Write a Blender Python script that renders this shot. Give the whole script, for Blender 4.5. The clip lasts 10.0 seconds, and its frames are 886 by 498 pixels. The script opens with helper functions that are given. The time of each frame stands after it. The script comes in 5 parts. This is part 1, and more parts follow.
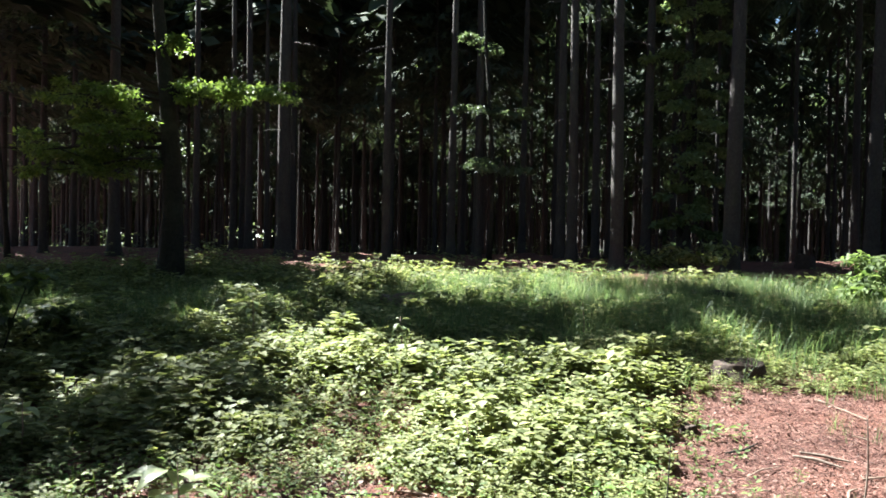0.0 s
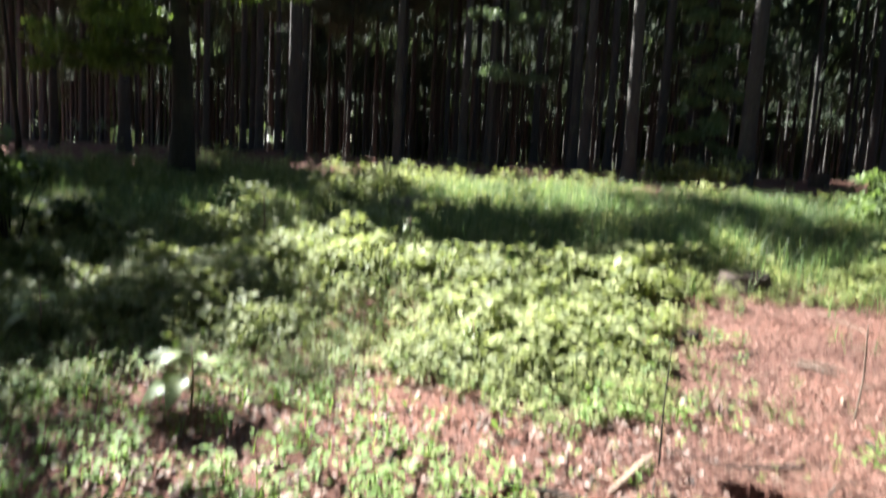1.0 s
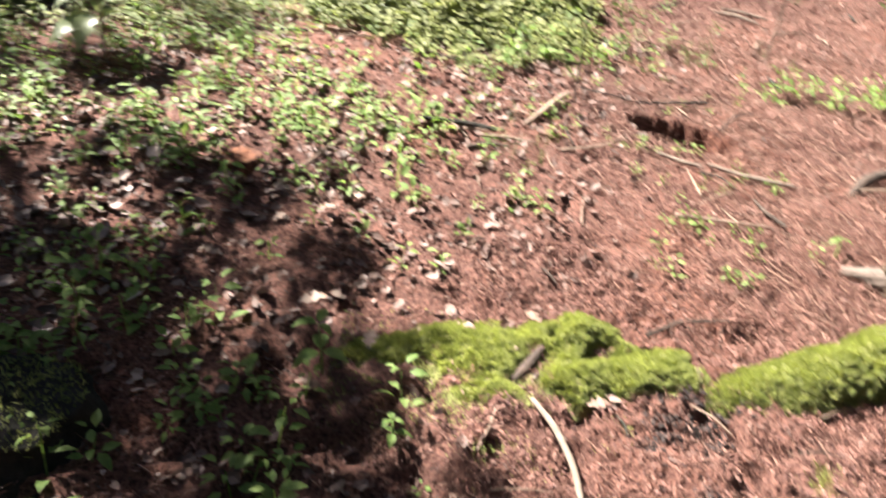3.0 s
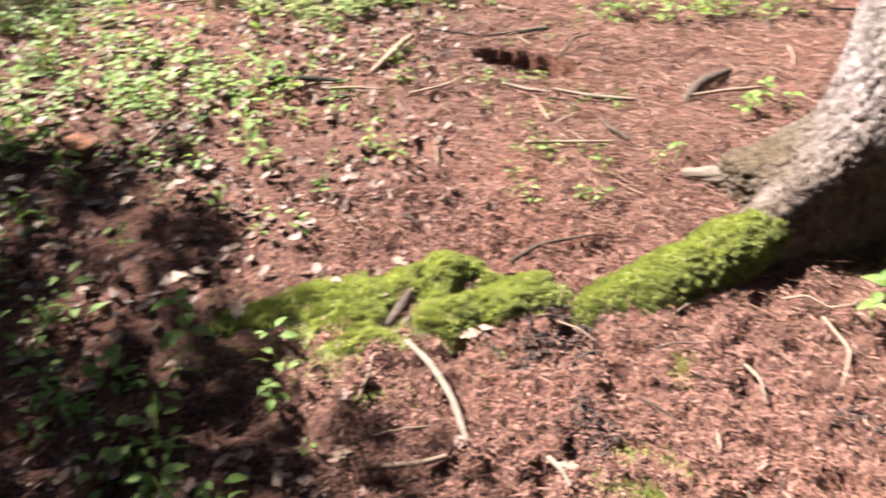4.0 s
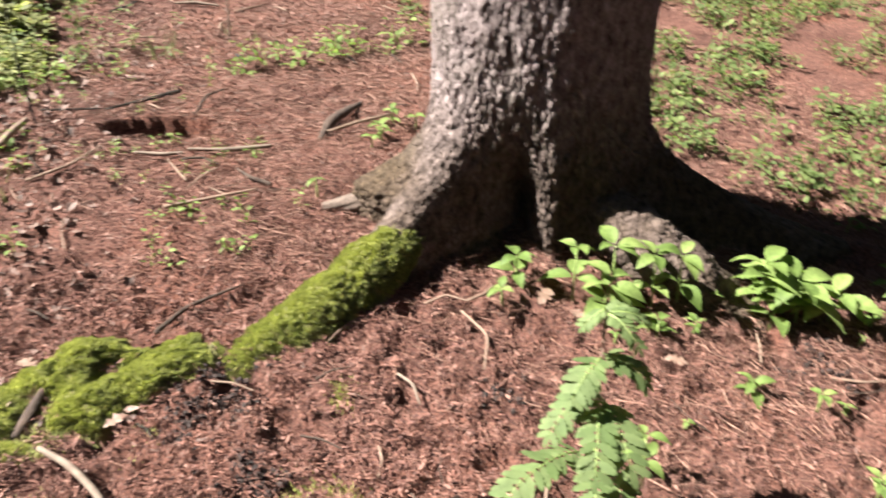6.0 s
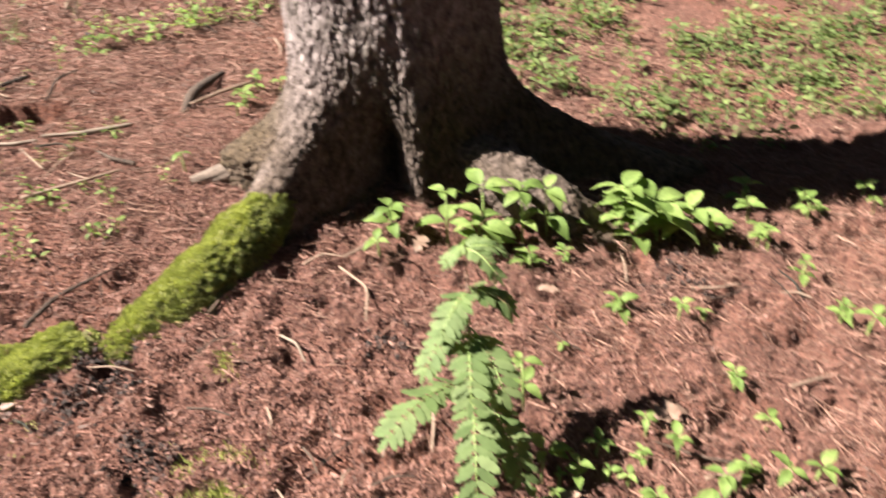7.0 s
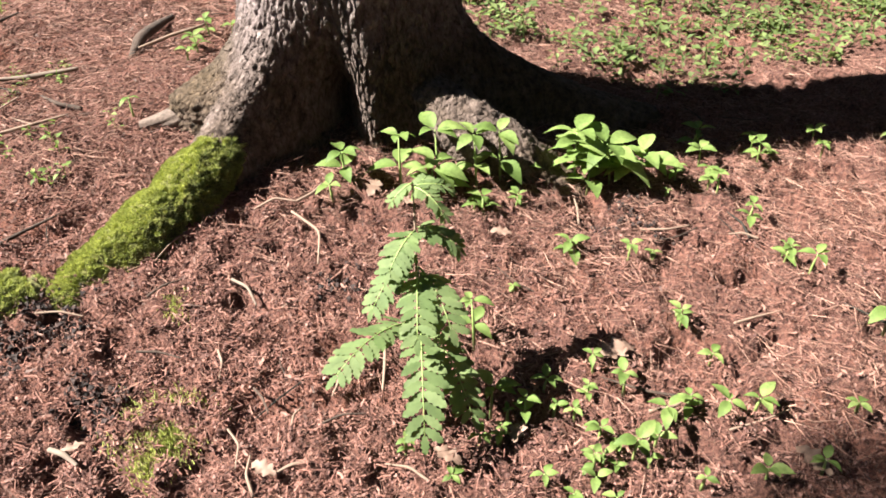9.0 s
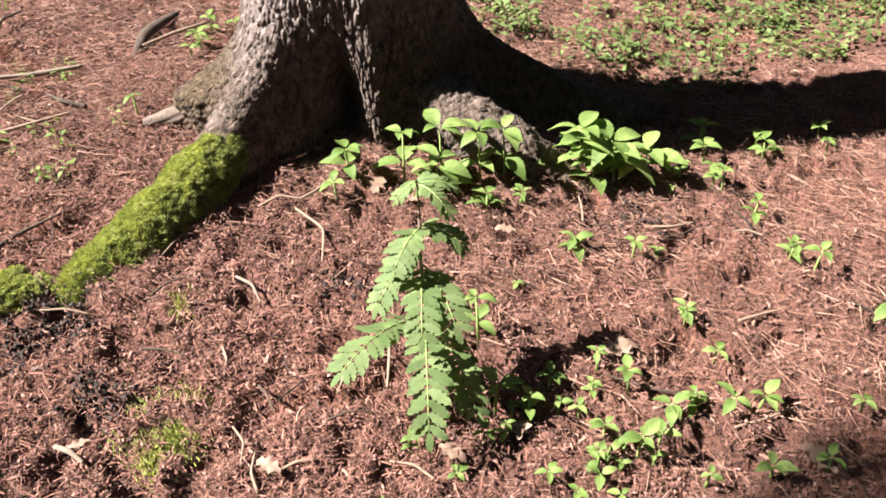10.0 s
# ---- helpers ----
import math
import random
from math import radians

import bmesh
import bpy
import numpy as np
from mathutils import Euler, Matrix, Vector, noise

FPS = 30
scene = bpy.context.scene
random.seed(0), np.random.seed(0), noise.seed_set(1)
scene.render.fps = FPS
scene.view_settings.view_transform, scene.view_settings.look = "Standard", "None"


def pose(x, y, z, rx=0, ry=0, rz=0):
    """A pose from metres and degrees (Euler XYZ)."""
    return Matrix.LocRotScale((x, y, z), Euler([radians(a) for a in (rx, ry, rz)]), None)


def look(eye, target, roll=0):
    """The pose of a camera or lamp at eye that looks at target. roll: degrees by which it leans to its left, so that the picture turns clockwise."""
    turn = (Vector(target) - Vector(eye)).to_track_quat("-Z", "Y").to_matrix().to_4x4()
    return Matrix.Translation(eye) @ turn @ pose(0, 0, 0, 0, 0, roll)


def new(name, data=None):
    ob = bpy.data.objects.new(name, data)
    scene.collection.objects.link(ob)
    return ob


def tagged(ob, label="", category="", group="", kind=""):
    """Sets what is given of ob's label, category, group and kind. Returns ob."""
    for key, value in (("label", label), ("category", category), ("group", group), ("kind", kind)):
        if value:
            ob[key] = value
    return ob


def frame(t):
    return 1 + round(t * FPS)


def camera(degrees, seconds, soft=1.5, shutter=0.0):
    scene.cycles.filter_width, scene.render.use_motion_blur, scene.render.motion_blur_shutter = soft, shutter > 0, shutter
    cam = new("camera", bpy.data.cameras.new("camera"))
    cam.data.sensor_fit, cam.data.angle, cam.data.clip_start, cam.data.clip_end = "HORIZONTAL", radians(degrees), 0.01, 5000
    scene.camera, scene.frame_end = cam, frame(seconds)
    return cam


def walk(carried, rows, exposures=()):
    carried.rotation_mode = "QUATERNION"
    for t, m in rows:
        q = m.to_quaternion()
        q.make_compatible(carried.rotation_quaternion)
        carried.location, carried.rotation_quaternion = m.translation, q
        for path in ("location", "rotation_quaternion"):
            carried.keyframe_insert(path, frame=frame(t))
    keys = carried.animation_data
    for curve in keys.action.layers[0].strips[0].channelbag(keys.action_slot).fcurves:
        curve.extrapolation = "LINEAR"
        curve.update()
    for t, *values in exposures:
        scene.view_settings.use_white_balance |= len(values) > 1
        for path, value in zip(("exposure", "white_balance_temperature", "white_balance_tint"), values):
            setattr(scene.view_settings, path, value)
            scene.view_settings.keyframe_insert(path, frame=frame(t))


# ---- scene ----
cam = camera(59.8, 10.0, soft=1.7, shutter=0.8)
PATH = [
    (0, (0.047, 0.02, 1.828), (-0.174, 2.007, 1.782), 1.0),
    (0.5, (0.043, 0.012, 1.821), (-0.184, 1.998, 1.775), 1.3),
    (1, (0.042, -0.002, 1.756), (-0.193, 1.965, 1.48), 2.8),
    (1.5, (0.044, -0.02, 1.708), (-0.18, 1.902, 1.201), 3.7),
    (2, (0.055, -0.036, 1.657), (-0.156, 1.826, 0.959), 4.4),
    (2.5, (0.077, -0.066, 1.61), (-0.071, 1.717, 0.715), 4.7),
    (2.7, (0.096, -0.077, 1.581), (0.002, 1.677, 0.625), 5.1),
    (3.8, (0.2, -0.113, 1.602), (0.409, 1.526, 0.474), 1.0),
    (4, (0.232, -0.114, 1.585), (0.498, 1.519, 0.462), 0.9),
    (4.5, (0.289, -0.115, 1.571), (0.773, 1.525, 0.534), 0.1),
    (5, (0.326, -0.172, 1.545), (1.018, 1.414, 0.542), 0.2),
    (5.5, (0.436, -0.204, 1.538), (1.265, 1.323, 0.546), 0.1),
    (5.7, (0.487, -0.216, 1.535), (1.346, 1.299, 0.551), -0.1),
    (6.8, (0.605, -0.307, 1.559), (1.631, 1.025, 0.476), -2.5),
    (7, (0.602, -0.342, 1.526), (1.666, 0.958, 0.44), -3.0),
    (7.5, (0.628, -0.396, 1.499), (1.736, 0.819, 0.36), -3.4),
    (8, (0.64, -0.402, 1.494), (1.738, 0.779, 0.312), -3.1),
    (8.5, (0.629, -0.399, 1.488), (1.72, 0.795, 0.311), -1.9),
    (9, (0.623, -0.395, 1.488), (1.702, 0.806, 0.307), -1.9),
    (9.5, (0.619, -0.393, 1.488), (1.692, 0.812, 0.306), -1.9),
    (10, (0.622, -0.392, 1.49), (1.691, 0.811, 0.302), -2.1),
]

walk(cam, [(t, look(eye, target, roll)) for t, eye, target, roll in PATH],
     exposures=[(0.0, 3.38, 5850, 3), (0.6, 3.40, 5850, 3), (1.4, 3.49, 6250, 6), (2.5, 3.33, 6500, 10), (4.0, 3.11, 6500, 10), (4.6, 3.07, 6500, 10), (5.5, 2.74, 6500, 10), (7.0, 2.71, 6750, 11), (7.7, 2.72, 6800, 11), (8.6, 2.76, 6530, 10), (10.0, 2.77, 6500, 10)])

# ---- sky and sun ----
SUN_ELEV, SUN_AZ = radians(48), radians(142)      # towards the sun, from +x
to_sun = Vector((math.cos(SUN_ELEV) * math.cos(SUN_AZ), math.cos(SUN_ELEV) * math.sin(SUN_AZ), math.sin(SUN_ELEV)))
world = bpy.data.worlds.new("sky")
scene.world = world
world.use_nodes = True
wn = world.node_tree
sky = wn.nodes.new("ShaderNodeTexSky")
sky.sky_type = "NISHITA"
sky.sun_disc = False
sky.sun_elevation = SUN_ELEV
sky.sun_rotation = math.pi / 2 - SUN_AZ
wn.links.new(sky.outputs[0], wn.nodes["Background"].inputs[0])
wn.nodes["Background"].inputs[1].default_value = 0.018
sun = new("sun", bpy.data.lights.new("sun", "SUN"))
sun.data.energy = 5.0
sun.data.angle = radians(0.55)
sun.data.color = (1.0, 0.945, 0.845)
sun.matrix_world = look(to_sun * 60, (0, 0, 0))

# ---- number helpers ----
rng = np.random.default_rng(11)


def hash2(ix, iy, seed):
    h = (ix.astype(np.int64) * 374761393 + iy.astype(np.int64) * 668265263 + seed * 1442695041) & 0x7FFFFFFF
    h = ((h ^ (h >> 13)) * 1274126177) & 0x7FFFFFFF
    return ((h ^ (h >> 16)) & 0xFFFFF) / 0xFFFFF


def vnoise(x, y, seed=0):
    """Smooth value noise, 0 to 1, one unit a cell."""
    x, y = np.asarray(x, float), np.asarray(y, float)
    ix, iy = np.floor(x), np.floor(y)
    fx, fy = x - ix, y - iy
    fx, fy = fx * fx * (3 - 2 * fx), fy * fy * (3 - 2 * fy)
    a, b = hash2(ix, iy, seed), hash2(ix + 1, iy, seed)
    c, d = hash2(ix, iy + 1, seed), hash2(ix + 1, iy + 1, seed)
    return a + (b - a) * fx + (c - a + (a - b - c + d) * fx) * fy


def fbm(x, y, seed=0, octaves=3):
    total, amp, norm = 0.0, 1.0, 0.0
    for k in range(octaves):
        total = total + amp * vnoise(np.asarray(x) * 2 ** k, np.asarray(y) * 2 ** k, seed + 7 * k)
        norm += amp
        amp *= 0.5
    return total / norm


def cells(x, y, seed=0):
    """Distance to the nearest and the next nearest cell centre, and the nearest cell's number."""
    ix, iy = np.floor(x), np.floor(y)
    d1 = np.full(x.shape, 9.0)
    d2 = np.full(x.shape, 9.0)
    who = np.zeros(x.shape)
    for ox in (-1, 0, 1):
        for oy in (-1, 0, 1):
            cx, cy = ix + ox, iy + oy
            px, py = cx + 0.1 + 0.8 * hash2(cx, cy, seed), cy + 0.1 + 0.8 * hash2(cx, cy, seed + 3)
            d = np.hypot(px - x, py - y)
            near = d < d1
            d2 = np.where(near, d1, np.minimum(d2, d))
            who = np.where(near, hash2(cx, cy, seed + 5), who)
            d1 = np.where(near, d, d1)
    return d1, d2, who


def cells3(x, y, z, seed=0):
    """As cells, in space."""
    ix, iy, iz = np.floor(x), np.floor(y), np.floor(z)
    d1, d2, who = np.full(x.shape, 9.0), np.full(x.shape, 9.0), np.zeros(x.shape)
    for ox in (-1, 0, 1):
        for oy in (-1, 0, 1):
            for oz in (-1, 0, 1):
                cx, cy, cz = ix + ox, iy + oy, iz + oz
                k = cx * 57 + cz * 911
                d = np.sqrt((cx + hash2(k, cy, seed) - x) ** 2 + (cy + hash2(k, cy, seed + 1) - y) ** 2 + (cz + hash2(k, cy, seed + 2) - z) ** 2)
                near = d < d1
                d2 = np.where(near, d1, np.minimum(d2, d))
                who = np.where(near, hash2(k, cy, seed + 3), who)
                d1 = np.where(near, d, d1)
    return d1, d2, who


def smooth_step(a, b, x):
    t = np.clip((np.asarray(x, float) - a) / (b - a), 0, 1)
    return t * t * (3 - 2 * t)


TREE = np.array((2.32, 1.98))          # foot of the big spruce
HOLE, HOLE_AXIS = (1.19, 3.345), (0.83, -0.56)   # a hollow in the soil and the way it runs


def torn_hole(x, y):
    """A ragged slot torn into the soil: 1 inside, 0 outside."""
    a, b = HOLE_AXIS
    u, v = (x - HOLE[0]) * a + (y - HOLE[1]) * b, (y - HOLE[1]) * a - (x - HOLE[0]) * b
    half = 0.11 * np.sqrt(np.clip(1 - (u / 0.27) ** 2, 0, 1)) * (0.85 + 0.3 * fbm(u * 14, v * 0 + 2, 6))
    v = v + 0.035 * (fbm(u * 20, v * 6, 7) - 0.5)
    return smooth_step(half + 0.004, half - 0.022, np.abs(v)) * (half > 0.012)


def ground_z(x, y):
    """Height of the ground."""
    x, y = np.asarray(x, float), np.asarray(y, float)
    z = np.interp(y, (-40, -6, -1, 1.2, 2, 3, 3.6, 5, 7, 12, 17, 20, 25, 60, 400), (-2, -0.35, -0.12, -0.02, 0.07, 0.22, 0.27, 0.36, 0.62, 0.98, 1.30, 1.18, 0.95, -0.6, -4.0))
    z = z - 0.07 * smooth_step(2.4, 3.3, x) * smooth_step(0.6, 1.4, y) * (1 - smooth_step(3.5, 6, y))
    r = np.hypot(x - TREE[0], y - TREE[1])
    z = z + 0.10 * np.exp(-(r / 0.95) ** 2)
    z = z - 0.30 * torn_hole(x, y)
    near = 1 - smooth_step(5, 9, y)
    z = z + (fbm(x * 0.8, y * 0.8, 3) - 0.5) * (0.05 + 0.15 * (1 - near)) + (fbm(x * 4, y * 4, 5) - 0.5) * 0.035
    return z


def herb_edge(x):
    """Where the green cover of the clearing begins."""
    return np.interp(x, (-8, -4, -2.2, -1, 0, 0.6, 0.95, 1.25, 1.6, 2.5, 4, 6, 9), (2.5, 3.0, 4.1, 4.5, 3.9, 4.0, 4.5, 6.0, 6.5, 6.6, 6.5, 5.0, 3.5))


def mesh_of(name, V, faces, mat, flat=False):
    """A mesh from vertices and a list of face arrays."""
    me = bpy.data.meshes.new(name)
    V = np.asarray(V, np.float32)
    faces = [np.asarray(f, np.int32) for f in faces if len(f)]
    loops = np.concatenate([f.ravel() for f in faces])
    sizes = np.concatenate([np.full(len(f), f.shape[1], np.int32) for f in faces])
    me.vertices.add(len(V))
    me.vertices.foreach_set("co", V.ravel())
    me.loops.add(len(loops))
    me.loops.foreach_set("vertex_index", loops)
    me.polygons.add(len(sizes))
    me.polygons.foreach_set("loop_start", np.concatenate(([0], np.cumsum(sizes)[:-1])).astype(np.int32))
    me.polygons.foreach_set("use_smooth", np.full(len(sizes), not flat, bool))
    me.update(calc_edges=True)
    me.validate()
    me.materials.append(mat)
    return me


def child(ob, parent):
    ob.parent = parent
    return ob


def part(name, me, parent, label=""):
    return tagged(child(new(name, me), parent), label)


def empty_thing(name, m, label, category, group="", kind=""):
    ob = new(name)
    ob.empty_display_size = 0.05
    ob.matrix_basis = m
    return tagged(ob, label, category, group, kind)


def turns(yaw, tilt, roll):
    """Rotation matrices: roll about y, then tilt about x, then yaw about z."""
    cy, sy, ct, st, cr, sr = np.cos(yaw), np.sin(yaw), np.cos(tilt), np.sin(tilt), np.cos(roll), np.sin(roll)
    o, l = np.zeros_like(cy), np.ones_like(cy)
    Z = np.stack([cy, -sy, o, sy, cy, o, o, o, l], -1).reshape(-1, 3, 3)
    X = np.stack([l, o, o, o, ct, -st, o, st, ct], -1).reshape(-1, 3, 3)
    Y = np.stack([cr, o, sr, o, l, o, -sr, o, cr], -1).reshape(-1, 3, 3)
    return Z @ X @ Y


def spread(V, F, P, yaw, tilt=0.0, roll=0.0, size=1.0):
    """Copies of one small form, joined: vertices and faces."""
    n = len(P)
    yaw, tilt, roll, size = (np.broadcast_to(np.asarray(a, float), (n,)) for a in (yaw, tilt, roll, size))
    R = turns(yaw, tilt, roll)
    W = np.einsum("nij,kj->nki", R, V) * size[:, None, None] + np.asarray(P)[:, None, :]
    FF = F[None] + (np.arange(n) * len(V))[:, None, None]
    return W.reshape(-1, 3), FF.reshape(-1, F.shape[1])


def join(pieces):
    """One vertex list and one face list from several of equal face size."""
    Vs, Fs, at = [], [], 0
    for V, F in pieces:
        Vs.append(V)
        Fs.append(F + at)
        at += len(V)
    return np.concatenate(Vs), np.concatenate(Fs)


def leaf_form(width=0.5, fold=0.1, droop=0.12, teeth=False):
    """A pointed leaf one unit long along y, folded along its midrib."""
    c = [(0, 0, 0), (0, 0.35, 0.03), (0, 0.7, 0.0), (0, 1, -droop)]
    l = [(-0.46 * width, 0.3, fold), (-0.42 * width, 0.6, fold * 0.7), (-0.2 * width, 0.84, -droop * 0.3)]
    r = [(-x, y, z) for x, y, z in l]
    V = np.array(c + l + r, float)
    F = []
    for a, b, d, s in ((4, 5, 6, 1), (7, 8, 9, -1)):
        for f in ((0, 1, a), (1, b, a), (1, 2, b), (2, d, b), (2, 3, d)):
            F.append(f if s > 0 else f[::-1])
    return V, np.array(F)


LEAF = leaf_form()
SMALL_LEAF = (np.array(((0, 0, 0), (-0.27, 0.5, 0.07), (0.27, 0.5, 0.07), (0, 1, -0.1)), float), np.array(((0, 3, 1), (0, 2, 3))))


def blade_form(width=0.02, bend=0.35):
    """A grass blade one unit tall that bends over."""
    V, n = [], 3
    for k in range(n):
        t = k / n
        V += [(-width * (1 - t * 0.7) / 2, bend * t ** 2.2, t * (1 - 0.12 * t)), (width * (1 - t * 0.7) / 2, bend * t ** 2.2, t * (1 - 0.12 * t))]
    V.append((0, bend * 1.05, 0.9))
    F = []
    for k in range(n - 1):
        a = 2 * k
        F += [(a, a + 1, a + 3), (a, a + 3, a + 2)]
    F.append((2 * n - 2, 2 * n - 1, 2 * n))
    return np.array(V), np.array(F)


def tube(points, radii, sides=8, cap=True):
    """A tapering tube along points: vertices and triangles."""
    P = np.asarray(points, float)
    radii = np.broadcast_to(np.asarray(radii, float), (len(P),))
    T = np.gradient(P, axis=0)
    T /= np.linalg.norm(T, axis=1)[:, None] + 1e-9
    up = np.array((0.0, 0.0, 1.0)) if abs(T[0][2]) < 0.8 else np.array((1.0, 0.0, 0.0))
    V = []
    for p, t, r in zip(P, T, radii):
        u = np.cross(t, up)
        u /= np.linalg.norm(u) + 1e-9
        w = np.cross(u, t)
        a = np.arange(sides) * 2 * np.pi / sides
        V.append(p + r * (np.cos(a)[:, None] * u + np.sin(a)[:, None] * w))
    V = np.concatenate(V)
    F = []
    for k in range(len(P) - 1):
        for j in range(sides):
            a, b = k * sides + j, k * sides + (j + 1) % sides
            F += [(a, b + sides, b), (a, a + sides, b + sides)]
    if cap:
        n = len(V)
        V = np.concatenate((V, P[:1], P[-1:]))
        last = (len(P) - 1) * sides
        for j in range(sides):
            F += [(n, j, (j + 1) % sides), (n + 1, last + (j + 1) % sides, last + j)]
    return V, np.array(F)


# ---- materials ----
def nodes_of(name):
    m = bpy.data.materials.new(name)
    m.use_nodes = True
    return m, m.node_tree.nodes, m.node_tree.links, m.node_tree.nodes["Principled BSDF"]


def ramp(nodes, stops):
    r = nodes.new("ShaderNodeValToRGB")
    while len(r.color_ramp.elements) < len(stops):
        r.color_ramp.elements.new(0.5)
    for e, (at, c) in zip(r.color_ramp.elements, stops):
        e.position, e.color = at, (*c, 1)
    return r


def noise_node(nodes, links, scale, detail=6, rough=0.6, stretch=None):
    co = nodes.new("ShaderNodeNewGeometry")
    out = co.outputs["Position"]
    if stretch:
        mp = nodes.new("ShaderNodeMapping")
        mp.inputs["Scale"].default_value = stretch
        links.new(out, mp.inputs[0])
        out = mp.outputs[0]
    n = nodes.new("ShaderNodeTexNoise")
    n.inputs["Scale"].default_value, n.inputs["Detail"].default_value, n.inputs["Roughness"].default_value = scale, detail, rough
    links.new(out, n.inputs["Vector"])
    return n


def mix_node(nodes, links, fac, a, b, mode="MIX"):
    m = nodes.new("ShaderNodeMix")
    m.data_type, m.blend_type = "RGBA", mode
    for sock, v in ((m.inputs[0], fac), (m.inputs[6], a), (m.inputs[7], b)):
        if hasattr(v, "links"):
            links.new(v, sock)
        elif sock == m.inputs[0]:
            sock.default_value = v
        else:
            sock.default_value = (*v, 1)
    return m.outputs[2]


def bump(nodes, links, height, strength, distance, bsdf):
    b = nodes.new("ShaderNodeBump")
    b.inputs["Strength"].default_value, b.inputs["Distance"].default_value = strength, distance
    links.new(height, b.inputs["Height"])
    links.new(b.outputs[0], bsdf.inputs["Normal"])


def leaf_mat(name, stops, glow=0.45, rough=0.5, patch=1.2):
    """Leaf: colour by the single leaf and by patches, light shining through."""
    m, nd, ln, bs = nodes_of(name)
    geo = nd.new("ShaderNodeNewGeometry")
    r = ramp(nd, stops)
    info = nd.new("ShaderNodeObjectInfo")
    both = nd.new("ShaderNodeMath")
    both.operation = "ADD"
    ln.new(geo.outputs["Random Per Island"], both.inputs[0])
    ln.new(info.outputs["Random"], both.inputs[1])
    part_of = nd.new("ShaderNodeMath")
    part_of.operation = "FRACT"
    ln.new(both.outputs[0], part_of.inputs[0])
    ln.new(part_of.outputs[0], r.inputs[0])
    n = noise_node(nd, ln, patch, 3)
    dark = ramp(nd, [(0.3, (0.6, 0.62, 0.6)), (0.7, (1.0, 1.0, 1.0))])
    ln.new(n.outputs[0], dark.inputs[0])
    col = mix_node(nd, ln, 1.0, r.outputs[0], dark.outputs[0], "MULTIPLY")
    ln.new(col, bs.inputs["Base Color"])
    bs.inputs["Roughness"].default_value = rough
    bs.inputs["Specular IOR Level"].default_value = 0.3
    tr = nd.new("ShaderNodeBsdfTranslucent")
    warm = mix_node(nd, ln, 1.0, col, (1.2, 1.25, 0.8), "MULTIPLY")
    ln.new(warm, tr.inputs[0])
    mx = nd.new("ShaderNodeMixShader")
    mx.inputs[0].default_value = glow
    ln.new(bs.outputs[0], mx.inputs[1])
    ln.new(tr.outputs[0], mx.inputs[2])
    ln.new(mx.outputs[0], nd["Material Output"].inputs[0])
    return m


def plain_mat(name, stops, scale=8, rough=0.85, relief=0.4, depth=0.01, stretch=None, by_piece=0.0):
    """Noise-coloured dull surface."""
    m, nd, ln, bs = nodes_of(name)
    n = noise_node(nd, ln, scale, 8, 0.65, stretch)
    r = ramp(nd, stops)
    if by_piece:
        geo = nd.new("ShaderNodeNewGeometry")
        mi = nd.new("ShaderNodeMix")
        mi.inputs[0].default_value = by_piece
        ln.new(n.outputs[0], mi.inputs[2])
        ln.new(geo.outputs["Random Per Island"], mi.inputs[3])
        ln.new(mi.outputs[0], r.inputs[0])
    else:
        ln.new(n.outputs[0], r.inputs[0])
    ln.new(r.outputs[0], bs.inputs["Base Color"])
    bs.inputs["Roughness"].default_value = rough
    if relief:
        bump(nd, ln, n.outputs[0], relief, depth, bs)
    return m


def ground_mat():
    m, nd, ln, bs = nodes_of("needle_litter_soil")
    fine = noise_node(nd, ln, 70, 10, 0.75)
    r1 = ramp(nd, [(0.36, (0.024, 0.011, 0.009)), (0.46, (0.098, 0.046, 0.037)), (0.57, (0.195, 0.092, 0.072)), (0.70, (0.27, 0.15, 0.122))])
    ln.new(fine.outputs[0], r1.inputs[0])
    big = noise_node(nd, ln, 1.6, 5, 0.6)
    r2 = ramp(nd, [(0.3, (0.62, 0.58, 0.58)), (0.5, (1.0, 1.0, 1.0)), (0.75, (1.15, 0.98, 0.86))])
    ln.new(big.outputs[0], r2.inputs[0])
    col = mix_node(nd, ln, 1.0, r1.outputs[0], r2.outputs[0], "MULTIPLY")
    ln.new(col, bs.inputs["Base Color"])
    bs.inputs["Roughness"].default_value = 0.95
    bs.inputs["Specular IOR Level"].default_value = 0.2
    bump(nd, ln, fine.outputs[0], 1.0, 0.03, bs)
    return m


